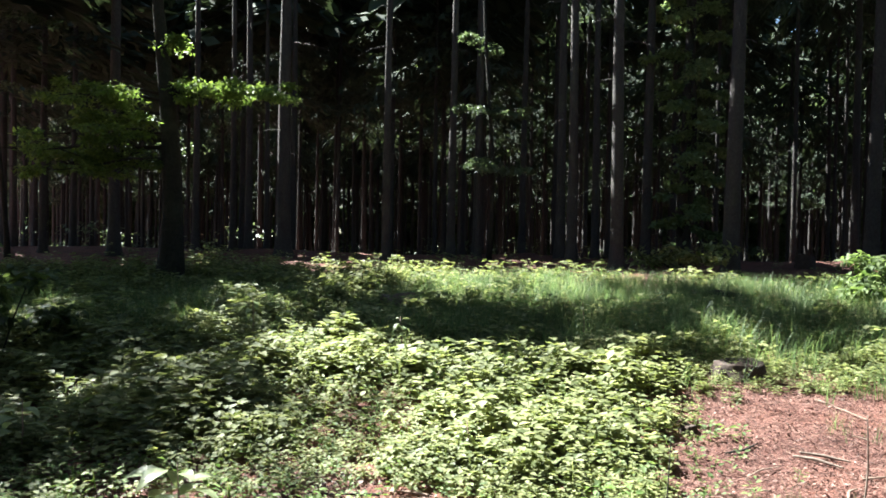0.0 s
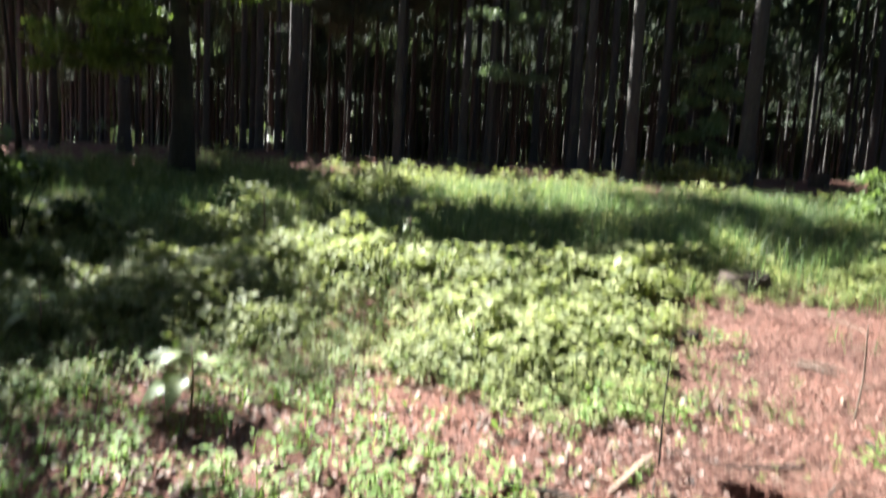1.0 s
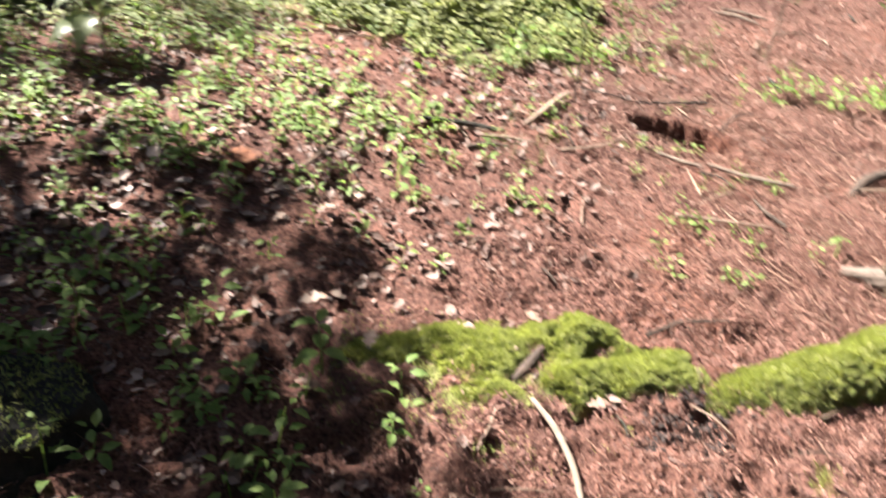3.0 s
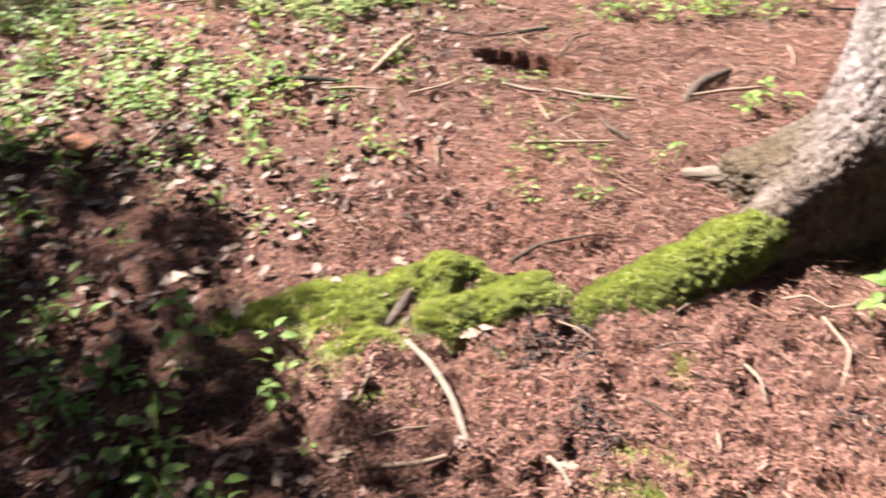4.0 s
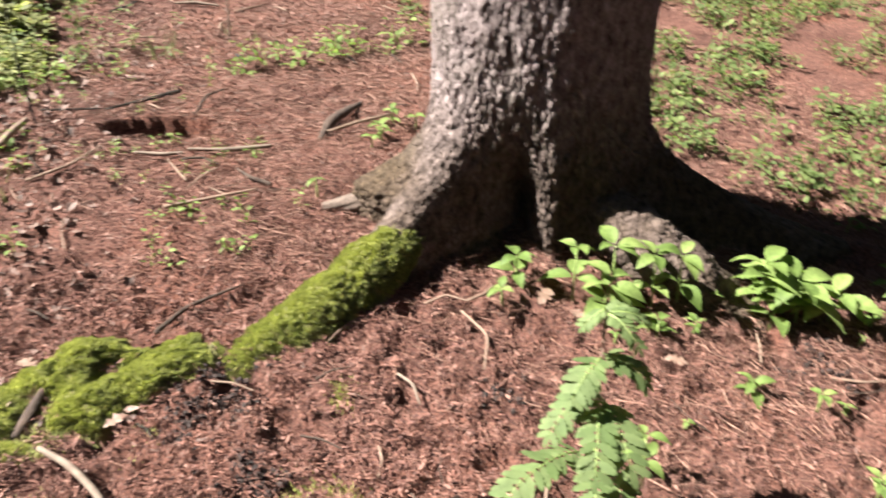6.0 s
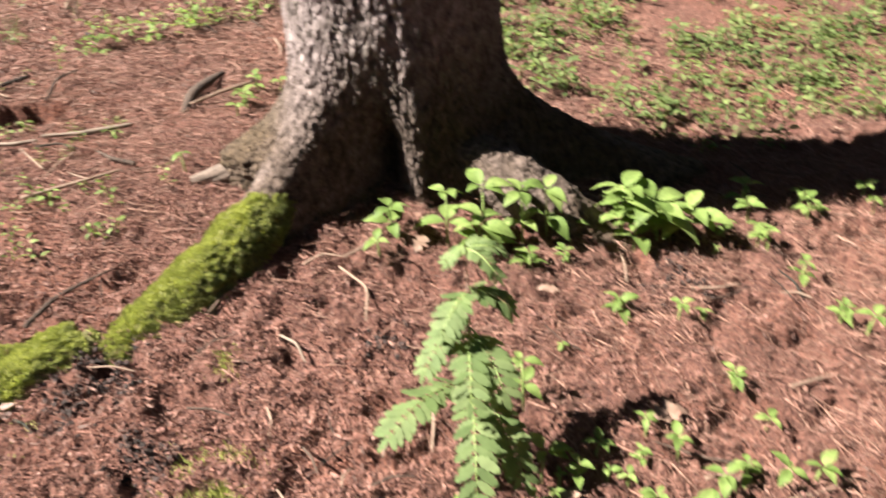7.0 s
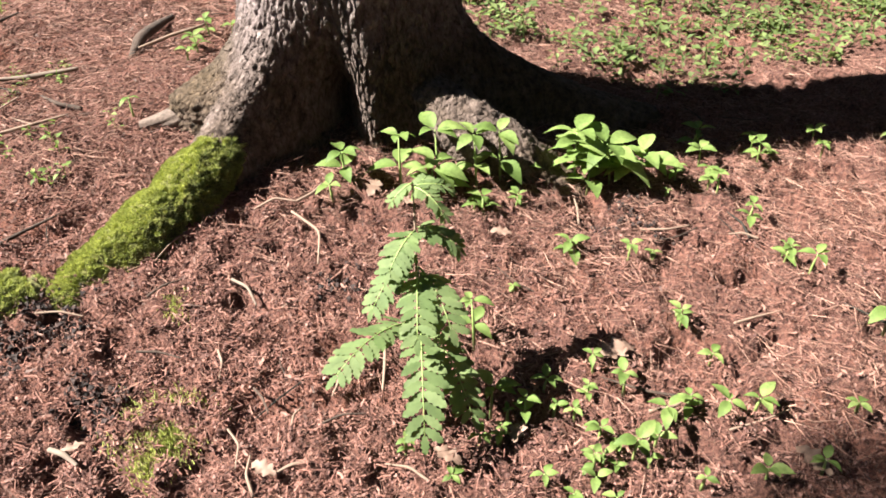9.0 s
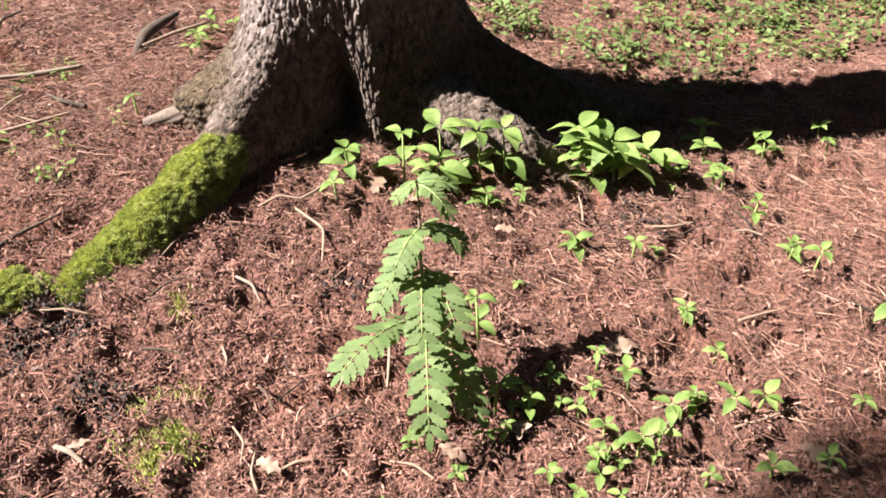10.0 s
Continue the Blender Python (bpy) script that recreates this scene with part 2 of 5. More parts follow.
def bark_mat(name, stops, lichen=0.0, plates=0.0):
    """Bark: noise colour, and cracked plates where wanted."""
    m, nd, ln, bs = nodes_of(name)
    n = noise_node(nd, ln, 34, 10, 0.75, (1, 1, 0.55))
    r = ramp(nd, stops)
    ln.new(n.outputs[0], r.inputs[0])
    big = noise_node(nd, ln, 2.2, 4, 0.6)
    col = r.outputs[0]
    height = n.outputs[0]
    if plates:
        geo = nd.new("ShaderNodeNewGeometry")
        wob = noise_node(nd, ln, 30, 4, 0.6)
        add = nd.new("ShaderNodeMix")
        add.data_type, add.blend_type = "RGBA", "ADD"
        add.inputs[0].default_value = 0.05
        ln.new(geo.outputs["Position"], add.inputs[6])
        ln.new(wob.outputs["Color"], add.inputs[7])
        mp = nd.new("ShaderNodeMapping")
        mp.inputs["Scale"].default_value = (plates, plates, plates * 0.6)
        ln.new(add.outputs[2], mp.inputs[0])
        vor = nd.new("ShaderNodeTexVoronoi")
        vor.feature = "DISTANCE_TO_EDGE"
        vor.inputs["Scale"].default_value = 1.0
        ln.new(mp.outputs[0], vor.inputs["Vector"])
        edge = ramp(nd, [(0.0, (0.72, 0.70, 0.68)), (0.08, (0.93, 0.92, 0.92)), (0.2, (1.0, 1.0, 1.0))])
        ln.new(vor.outputs["Distance"], edge.inputs[0])
        col = mix_node(nd, ln, 1.0, col, edge.outputs[0], "MULTIPLY")
        hm = nd.new("ShaderNodeMath")
        hm.operation = "MULTIPLY_ADD"
        flat = nd.new("ShaderNodeMath")
        flat.operation = "MINIMUM"
        flat.inputs[1].default_value = 0.18
        ln.new(vor.outputs["Distance"], flat.inputs[0])
        ln.new(flat.outputs[0], hm.inputs[0])
        hm.inputs[1].default_value = 1.5
        ln.new(n.outputs[0], hm.inputs[2])
        height = hm.outputs[0]
    if lichen:
        k = ramp(nd, [(0.52, (0, 0, 0)), (0.7, (lichen, lichen, lichen))])
        ln.new(big.outputs[0], k.inputs[0])
        col = mix_node(nd, ln, k.outputs[0], col, (0.12, 0.12, 0.075))
    if plates:
        sep = nd.new("ShaderNodeSeparateXYZ")
        ln.new(geo.outputs["Position"], sep.inputs[0])
        low = nd.new("ShaderNodeMapRange")
        low.inputs[1].default_value, low.inputs[2].default_value = 0.72, 0.36
        ln.new(sep.outputs[2], low.inputs[0])
        patchy = nd.new("ShaderNodeMath")
        patchy.operation = "MULTIPLY"
        spots = ramp(nd, [(0.35, (0.55, 0.55, 0.55)), (0.6, (1.0, 1.0, 1.0))])
        ln.new(big.outputs[0], spots.inputs[0])
        ln.new(low.outputs[0], patchy.inputs[0])
        ln.new(spots.outputs[0], patchy.inputs[1])
        algae = mix_node(nd, ln, 1.0, col, (0.34, 0.285, 0.19), "MULTIPLY")
        col = mix_node(nd, ln, patchy.outputs[0], col, algae)
    ln.new(col, bs.inputs["Base Color"])
    bs.inputs["Roughness"].default_value = 0.9
    bs.inputs["Specular IOR Level"].default_value = 0.25
    bump(nd, ln, height, 1.0, 0.02, bs)
    return m


M_ground = ground_mat()
M_bark = bark_mat("grey_spruce_bark", [(0.34, (0.03, 0.022, 0.02)), (0.45, (0.168, 0.134, 0.134)), (0.59, (0.31, 0.256, 0.262)), (0.78, (0.45, 0.386, 0.395))], 0.25, 34)
# spruce bark with the forest's gloom put into its colour
M_gloom_bark = bark_mat("gloom_bark", [(0.3, (0.017, 0.0150, 0.0150)), (0.7, (0.054, 0.048, 0.048))], 0.2)
# the same bark painted lighter, for stems that catch light at the edge
M_lit_edge_bark = bark_mat("lit_edge_bark", [(0.3, (0.022, 0.019, 0.0185)), (0.7, (0.072, 0.062, 0.061))], 0.2)
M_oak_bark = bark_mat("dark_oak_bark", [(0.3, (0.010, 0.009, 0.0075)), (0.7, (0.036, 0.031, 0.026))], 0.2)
M_moss = leaf_mat("moss", [(0.0, (0.185, 0.215, 0.062)), (0.5, (0.35, 0.375, 0.135)), (1.0, (0.51, 0.51, 0.205))], 0.5, 0.7, 14)
M_moss_bed = plain_mat("moss_bed", [(0.3, (0.06, 0.06, 0.018)), (0.7, (0.17, 0.165, 0.05))], 60, 0.95, 0.8, 0.02)
M_herb = leaf_mat("herb_leaf", [(0.0, (0.09, 0.112, 0.038)), (0.5, (0.195, 0.21, 0.088)), (0.85, (0.285, 0.295, 0.14)), (1.0, (0.38, 0.38, 0.19))], 0.5, 0.6)
M_grass = leaf_mat("grass_blade", [(0.0, (0.068, 0.115, 0.052)), (0.6, (0.13, 0.19, 0.088)), (1.0, (0.27, 0.315, 0.165))])
M_balsam = leaf_mat("balsam_leaf", [(0.0, (0.11, 0.175, 0.042)), (0.6, (0.17, 0.245, 0.07)), (1.0, (0.225, 0.30, 0.095))], 0.45, 0.65, 45)
M_low = leaf_mat("low_leaf", [(0.0, (0.07, 0.105, 0.035)), (0.6, (0.125, 0.17, 0.06)), (1.0, (0.20, 0.25, 0.095))], 0.45, 0.65, 9)
# sapling leaf made pale to carry its gloss and backlight in the colour
M_sheen_leaf = leaf_mat("sheen_sapling_leaf", [(0.0, (0.22, 0.27, 0.13)), (1.0, (0.38, 0.42, 0.25))], 0.4, 0.4, 20)
M_rowan = leaf_mat("rowan_leaf", [(0.0, (0.115, 0.172, 0.063)), (1.0, (0.175, 0.232, 0.098))], 0.5, 0.7, 20)
M_oak_leaf = leaf_mat("oak_leaf", [(0.0, (0.11, 0.16, 0.045)), (1.0, (0.24, 0.31, 0.085))], 0.5)
M_spruce_leaf = leaf_mat("spruce_needles", [(0.0, (0.032, 0.046, 0.028)), (1.0, (0.062, 0.08, 0.05))], 0.12, 0.9)
M_far_leaf = leaf_mat("far_leaf", [(0.0, (0.04, 0.06, 0.021)), (1.0, (0.10, 0.132, 0.046))], 0.4)
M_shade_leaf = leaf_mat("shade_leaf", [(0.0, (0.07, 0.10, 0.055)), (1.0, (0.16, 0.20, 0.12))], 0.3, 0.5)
# brighter copy of the shade leaf, sun flecks put into its colour
M_lit_leaf = leaf_mat("lit_leaf", [(0.0, (0.12, 0.175, 0.075)), (1.0, (0.26, 0.33, 0.16))], 0.4, 0.5)
M_stem = plain_mat("green_stem", [(0.3, (0.10, 0.16, 0.04)), (0.7, (0.20, 0.26, 0.08))], 40, 0.6, 0)
M_twig = plain_mat("dry_twig", [(0.25, (0.04, 0.025, 0.018)), (0.5, (0.13, 0.085, 0.065)), (0.8, (0.27, 0.20, 0.15))], 30, 0.9, 0.3, 0.004, None, 0.75)
M_needle = plain_mat("needle_straw", [(0.0, (0.03, 0.015, 0.01)), (0.35, (0.11, 0.054, 0.039)), (0.75, (0.225, 0.12, 0.09)), (0.93, (0.235, 0.135, 0.104)), (1.0, (0.30, 0.19, 0.15))], 30, 0.85, 0, 0, None, 1.0)
M_bit = plain_mat("broken_needle", [(0.0, (0.03, 0.012, 0.009)), (0.3, (0.085, 0.038, 0.030)), (0.7, (0.215, 0.105, 0.082)), (1.0, (0.29, 0.17, 0.138))], 30, 0.9, 0, 0, None, 1.0)
M_flake = plain_mat("dead_leaf_flake", [(0.0, (0.05, 0.023, 0.017)), (0.5, (0.14, 0.064, 0.048)), (0.95, (0.19, 0.096, 0.074)), (1.0, (0.23, 0.13, 0.10))], 20, 0.7, 0, 0, None, 1.0)
M_crumb = plain_mat("soil_crumb", [(0.0, (0.045, 0.020, 0.017)), (0.5, (0.135, 0.065, 0.055)), (0.9, (0.19, 0.10, 0.085)), (1.0, (0.235, 0.135, 0.115))], 30, 0.95, 0, 0, None, 1.0)
M_crumble = plain_mat("needle_crumble", [(0.0, (0.045, 0.019, 0.015)), (0.4, (0.135, 0.057, 0.044)), (0.85, (0.215, 0.10, 0.077)), (1.0, (0.265, 0.145, 0.115))], 30, 0.9, 0, 0, None, 1.0)
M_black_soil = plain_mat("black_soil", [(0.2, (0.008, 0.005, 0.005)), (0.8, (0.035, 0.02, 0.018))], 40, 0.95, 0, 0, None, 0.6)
M_leaf_scrap = plain_mat("pale_leaf_litter", [(0.0, (0.04, 0.02, 0.016)), (0.45, (0.10, 0.057, 0.046)), (0.85, (0.155, 0.096, 0.082)), (1.0, (0.235, 0.165, 0.145))], 20, 0.7, 0, 0, None, 1.0)
# paler version of the leaf litter, used round one spot
M_pale_scrap = plain_mat("paler_leaf_litter", [(0.0, (0.07, 0.042, 0.036)), (0.5, (0.17, 0.115, 0.105)), (1.0, (0.33, 0.25, 0.235))], 20, 0.6, 0, 0, None, 1.0)
M_dead_leaf = plain_mat("dead_oak_leaf", [(0.25, (0.085, 0.048, 0.035)), (0.7, (0.17, 0.11, 0.083))], 25, 0.7, 0.3, 0.004)
M_pale_wood = plain_mat("pale_wood", [(0.25, (0.07, 0.049, 0.037)), (0.7, (0.165, 0.125, 0.10))], 25, 0.85, 0.4, 0.004, (1, 1, 1))
M_stump = plain_mat("weathered_stump", [(0.25, (0.018, 0.011, 0.008)), (0.55, (0.042, 0.026, 0.019)), (0.8, (0.085, 0.054, 0.04))], 18, 0.95, 0.8, 0.02)
M_root_tip = plain_mat("pale_root", [(0.3, (0.045, 0.031, 0.025)), (0.5, (0.09, 0.065, 0.053)), (0.75, (0.15, 0.108, 0.088))], 60, 0.9, 0.8, 0.01)
M_rot = plain_mat("rotten_wood", [(0.3, (0.02, 0.008, 0.005)), (0.5, (0.12, 0.04, 0.018)), (0.75, (0.22, 0.085, 0.04))], 40, 0.95, 0.8, 0.02)

# ---- ground ----
def axis(pieces):
    out = [np.arange(a, b, s) for a, b, s in pieces]
    return np.unique(np.round(np.concatenate(out + [np.array([pieces[-1][1]])]), 4))


def fine_z(x, y):
    """Clods and hollows of the soil near the path."""
    _, _, clod = cells(x / 0.075 + fbm(x * 9, y * 9, 4), y / 0.075, 23)
    z = (fbm(x * 16, y * 16, 21, 3) - 0.5) * 0.055 + (clod - 0.5) * 0.018 + (fbm(x * 42, y * 42, 24, 2) - 0.5) * 0.03 - 0.05 * smooth_step(0.58, 0.72, fbm(x * 11, y * 11, 22, 2))
    return z * (1 - 0.62 * smooth_step(1.7, 2.3, y)) * smooth_step(-1.6, -1.2, x) * smooth_step(4.6, 4.2, x) * smooth_step(-0.7, -0.2, y) * smooth_step(5.0, 4.4, y)


gx = axis([(-400, -60, 60), (-60, -14, 3), (-14, -4, 0.4), (-4, -1.2, 0.08), (-1.2, 0.3, 0.03), (0.3, 3.2, 0.018), (3.2, 4.4, 0.03), (4.4, 8, 0.12), (8, 20, 0.6), (20, 60, 3), (60, 400, 60)])
gy = axis([(-400, -40, 60), (-40, -3, 2), (-3, -0.4, 0.2), (-0.4, 2.2, 0.018), (2.2, 3.06, 0.03), (3.06, 3.66, 0.012), (3.66, 4.2, 0.03), (4.2, 8, 0.08), (8, 18, 0.25), (18, 70, 2), (70, 400, 60)])
GX, GY = np.meshgrid(gx, gy)
GZ = ground_z(GX, GY)
nx, ny = len(gx), len(gy)
idx = np.arange(nx * ny).reshape(ny, nx)
quads = np.stack([idx[:-1, :-1], idx[:-1, 1:], idx[1:, 1:], idx[1:, :-1]], -1).reshape(-1, 4)
ground = new("ground", mesh_of("ground", np.stack([GX, GY, GZ + fine_z(GX, GY)], -1).reshape(-1, 3), [quads], M_ground))
tagged(ground, "reddish-brown forest floor of needle litter and soil", "ground", kind="structure")

# ---- the big spruce ----
def spruce_radius(th, z):
    """Radius of the big trunk by angle in degrees and height; buttress roots near the ground, hollows between them."""
    base = 0.395 + 0.03 * np.exp(-np.maximum(z, 0) / 0.35) - 0.006 * np.maximum(z - 0.9, 0)
    r = base
    # angle, top, how far out, at most, width to either side
    for at, top, reach, limit, before, after in (
            (190, 0.75, 0.95, 0.62, 0.14, 0.085), (157, 0.60, 1.2, 0.30, 0.09, 0.14), (221, 0.74, -1.2, -0.25, 0.10, 0.10),
            (259, 0.75, -0.30, -0.17, 0.09, 0.08), (268, 0.55, 0.35, 0.15, 0.12, 0.12), (322, 0.62, 0.85, 0.85, 0.17, 0.17),
            (20, 0.6, 0.8, 0.8, 0.17, 0.17), (70, 0.6, 0.6, 0.6, 0.2, 0.2), (115, 0.6, 0.6, 0.6, 0.2, 0.2)):
        up = np.clip((top - z) / top, 0, 1.2)
        ext = np.minimum(reach * up ** 2.2, limit) if reach > 0 else np.maximum(reach * up ** 3, limit)
        d = (th - at + 180) % 360 - 180
        w = np.degrees(np.where(d < 0, before, after) / (base + 0.4 * np.abs(ext)))
        r = r + ext * np.exp(-(d / w) ** 2)
    # a low rib down the front, fading into the hollow
    d = (th - 241 - 9 * (z - 0.5) + 180) % 360 - 180
    rib = (0.018 + 0.02 * smooth_step(0.6, 0.4, z)) * smooth_step(0.15, 0.35, z)
    return r + rib * np.exp(-(d / np.interp(z, (0.15, 0.5, 1.2), (5.0, 9.0, 9.0))) ** 2)


def big_spruce():
    th = np.concatenate((np.arange(140, 335, 0.36), np.arange(335, 500, 2.0)))
    n_th = len(th)
    zs = np.concatenate((np.arange(-0.2, 1.35, 0.0075), np.arange(1.35, 3, 0.05), np.arange(3, 23, 0.8)))
    TH, Z = np.meshgrid(th, zs)
    wob = 3 * (fbm(Z * 3, TH * 0 + 4, 31) - 0.5)
    R = spruce_radius(TH + wob, Z)
    arc = np.radians(TH) * 0.5
    X, Y = R * np.cos(np.radians(TH)), R * np.sin(np.radians(TH))
    warp = 0.9 * fbm(arc * 20, Z * 14, 8)
    d1, d2, who = cells3(X / 0.023 + warp, Y / 0.023 + warp, Z / np.interp(Z, (0.3, 0.7), (0.034, 0.058)) + 0.8 * warp, 41)
    plate = smooth_step(0.0, 0.22, d2 - d1) * (0.35 + 0.9 * who)
    e1, e2, small = cells3(X / 0.011 + warp, Y / 0.011 + warp, Z / 0.020 + warp, 43)
    plate = plate + 0.35 * (smooth_step(0.0, 0.2, e2 - e1) * (0.4 + small) - 0.6)
    rough = 1 - smooth_step(1.5, 3, Z)
    R = R + rough * (np.interp(Z, (0.35, 0.6, 0.95), (0.017, 0.014, 0.0045)) * (plate - 0.6) + 0.024 * (fbm(arc * 9, Z * 5, 12) - 0.5) + np.interp(Z, (0.5, 1.0), (0.008, 0.004)) * (fbm(arc * 80, Z * 45, 14) - 0.5))
    R = R * (1 - 0.24 * smooth_step(1.05, 2.4, Z)) * (1 - 0.6 * np.clip(Z - 3, 0, 20) / 22)
    X, Y = R * np.cos(np.radians(TH)), R * np.sin(np.radians(TH))
    V = np.stack([X, Y, Z], -1).reshape(-1, 3)
    i = np.arange(len(zs) * n_th).reshape(len(zs), n_th)
    j = np.roll(i, -1, 1)
    F = np.stack([i[:-1], j[:-1], j[1:], i[1:]], -1).reshape(-1, 4)
    tree = empty_thing("spruce_tree", pose(*TREE, 0), "large old spruce with grey scaly bark and spreading roots", "tree")
    part("trunk", mesh_of("trunk", V, [F], M_bark), tree)
    return tree


def bumpy_tube(points, radii, amp, scale, seed, sides=64, steps=110, squash=1.0, bark=False, lump=0.0):
    """A knobbly root along a smooth path, in world metres."""
    P = np.asarray(points, float)
    t = np.linspace(0, len(P) - 1, steps)
    k = np.arange(len(P))
    Q = np.stack([np.interp(t, k, P[:, c]) for c in range(3)], -1)
    for _ in range(6):
        Q[1:-1] = (Q[:-2] + 2 * Q[1:-1] + Q[2:]) / 4
    rr = np.interp(t, k, radii)
    V, F = tube(Q, rr, sides, True)
    along = np.repeat(np.arange(steps), sides)
    c = np.concatenate((np.repeat(Q, sides, 0), Q[:1], Q[-1:]))
    d = V - c
    ang = np.concatenate((np.tile(np.arange(sides), steps), [0, 0])) / sides * 6.283
    al = np.concatenate((along, [0, steps - 1]))
    s = np.concatenate(([0], np.cumsum(np.linalg.norm(np.diff(Q, axis=0), axis=1))))[al]
    ripple = 1 + amp * (fbm(np.cos(ang) * scale + 9, s / 0.12 + np.sin(ang) * scale, seed) - 0.5) * 2
    if bark:
        B = c + d * ripple[:, None]
        d1, d2, who = cells3(B[:, 0] / 0.026, B[:, 1] / 0.026, B[:, 2] / 0.032, seed)
        rad = np.linalg.norm(d, axis=1) + 1e-6
        ripple = ripple + (0.009 * (smooth_step(0.0, 0.22, d2 - d1) * (0.3 + 0.95 * who) - 0.6) + 0.008 * (fbm(ang * 9, s * 90, seed + 1) - 0.5)) / rad
    if lump:
        B = c + d * ripple[:, None]
        d1, _, _ = cells3(B[:, 0] / 0.075, B[:, 1] / 0.075, B[:, 2] / 0.075, seed + 5)
        ripple = ripple + lump * (0.5 - np.minimum(d1, 1.2)) / (np.linalg.norm(d, axis=1) + 0.02)
    V = c + d * ripple[:, None] * np.array((1, 1, squash))
    return V, F


spruce = big_spruce()
MOSS_PATH = [(1.80, 1.90, 0.30), (1.68, 1.875, 0.222), (1.55, 1.84, 0.165), (1.40, 1.80, 0.095), (1.25, 1.765, 0.05), (1.08, 1.735, 0.015), (0.92, 1.735, -0.02)]
MOSS_RAD = [0.05, 0.078, 0.105, 0.115, 0.112, 0.098, 0.06]
# cushions of the moss mat at the root's far end: x, y, half width, half depth, height
CUSHIONS = ((0.27, 1.85, 0.24, 0.15, 0.040), (0.08, 1.83, 0.20, 0.10, 0.028), (-0.08, 1.79, 0.12, 0.07, 0.016), (0.28, 1.70, 0.13, 0.12, 0.020), (0.60, 1.92, 0.19, 0.12, 0.064),
            (0.55, 1.77, 0.14, 0.14, 0.056), (0.70, 1.75, 0.13, 0.11, 0.044), (0.81, 1.80, 0.16, 0.12, 0.048), (0.46, 1.93, 0.12, 0.08, 0.036))
# dark holes in it: x, y, radius, depth
MOSS_HOLES = ((0.65, 1.87, 0.036, 0.10), (0.73, 1.95, 0.026, 0.08), (0.61, 1.82, 0.022, 0.06), (0.50, 1.94, 0.028, 0.06), (0.44, 1.83, 0.03, 0.08), (0.41, 1.78, 0.03, 0.08), (0.37, 1.73, 0.028, 0.06), (0.08, 1.78, 0.04, 0.04), (0.90, 1.83, 0.02, 0.05))


def mat_height(x, y):
    """Height of the moss mat over the ground."""
    wx, wy = x + 0.07 * (fbm(x * 9, y * 9, 64) - 0.5), y + 0.07 * (fbm(x * 9, y * 9, 65) - 0.5)
    h = np.full(np.shape(x), -0.03)
    for a, b, rx, ry, tall in CUSHIONS:
        q = ((wx - a) / rx) ** 2 + ((wy - b) / ry) ** 2
        f = (tall + 0.03) * np.clip(1 - q, 0, 1) ** 0.6 - 0.03
        k = np.clip(0.5 + 0.5 * (f - h) / 0.025, 0, 1)
        h = np.where(q < 1.0, h + (f - h) * k + 0.025 * k * (1 - k), h)
    h = h + np.where(h > -0.01, 0.018 * (fbm(x * 14, y * 14, 66) - 0.5) + 0.008 * (fbm(x * 60, y * 60, 67) - 0.5), 0)
    for a, b, r, deep in MOSS_HOLES:
        h = h - deep * np.exp(-((wx - a) ** 2 + (wy - b) ** 2) / r ** 2)
    return h


def moss_form(which):
    """What the moss grows on: the rising root, and the flat mat at its far end."""
    if which == 0:
        V, F = bumpy_tube(MOSS_PATH, MOSS_RAD, 0.14, 1.6, 61, lump=0.007)
        return V, F
    x, y = np.meshgrid(np.arange(-0.2, 1.02, 0.012), np.arange(1.52, 2.12, 0.012))
    h = mat_height(x, y)
    V = np.stack([x, y, ground_z(x, y) + np.maximum(h, -0.03)], -1).reshape(-1, 3)
    i = np.arange(x.size).reshape(x.shape)
    a, b, c, d = i[:-1, :-1], i[:-1, 1:], i[1:, 1:], i[1:, :-1]
    F = np.concatenate((np.stack([a, b, c], -1).reshape(-1, 3), np.stack([a, c, d], -1).reshape(-1, 3)))
    up = (h > -0.022).ravel()
    return V, F[up[F].any(1)]


def root_part(name, points, radii, mat, amp, seed, label="", bark=True):
    V, F = bumpy_tube(points, radii, amp, 1.6, seed, sides=90 if bark else 48, steps=130 if bark else 90, bark=bark)
    V = V - np.array((*TREE, 0))
    return part(name, mesh_of(name, V, [F], mat), spruce, label)


for which in (0, 1):
    V, F = moss_form(which)
    part("root", mesh_of("root", V - np.array((*TREE, 0)), [F], M_moss_bed), spruce, "mossy root running over the soil")
root_part("root", [(2.40, 1.75, 0.30), (2.35, 1.54, 0.25), (2.40, 1.39, 0.16), (2.49, 1.21, 0.04), (2.62, 1.02, -0.08)], [0.07, 0.105, 0.125, 0.11, 0.07], M_bark, 0.22, 63)
root_part("root", [(1.86, 2.16, 0.24), (1.76, 2.21, 0.22), (1.66, 2.26, 0.19), (1.55, 2.32, 0.18)], [0.09, 0.07, 0.045, 0.018], M_root_tip, 0.12, 65, "pale bare root tip", False)


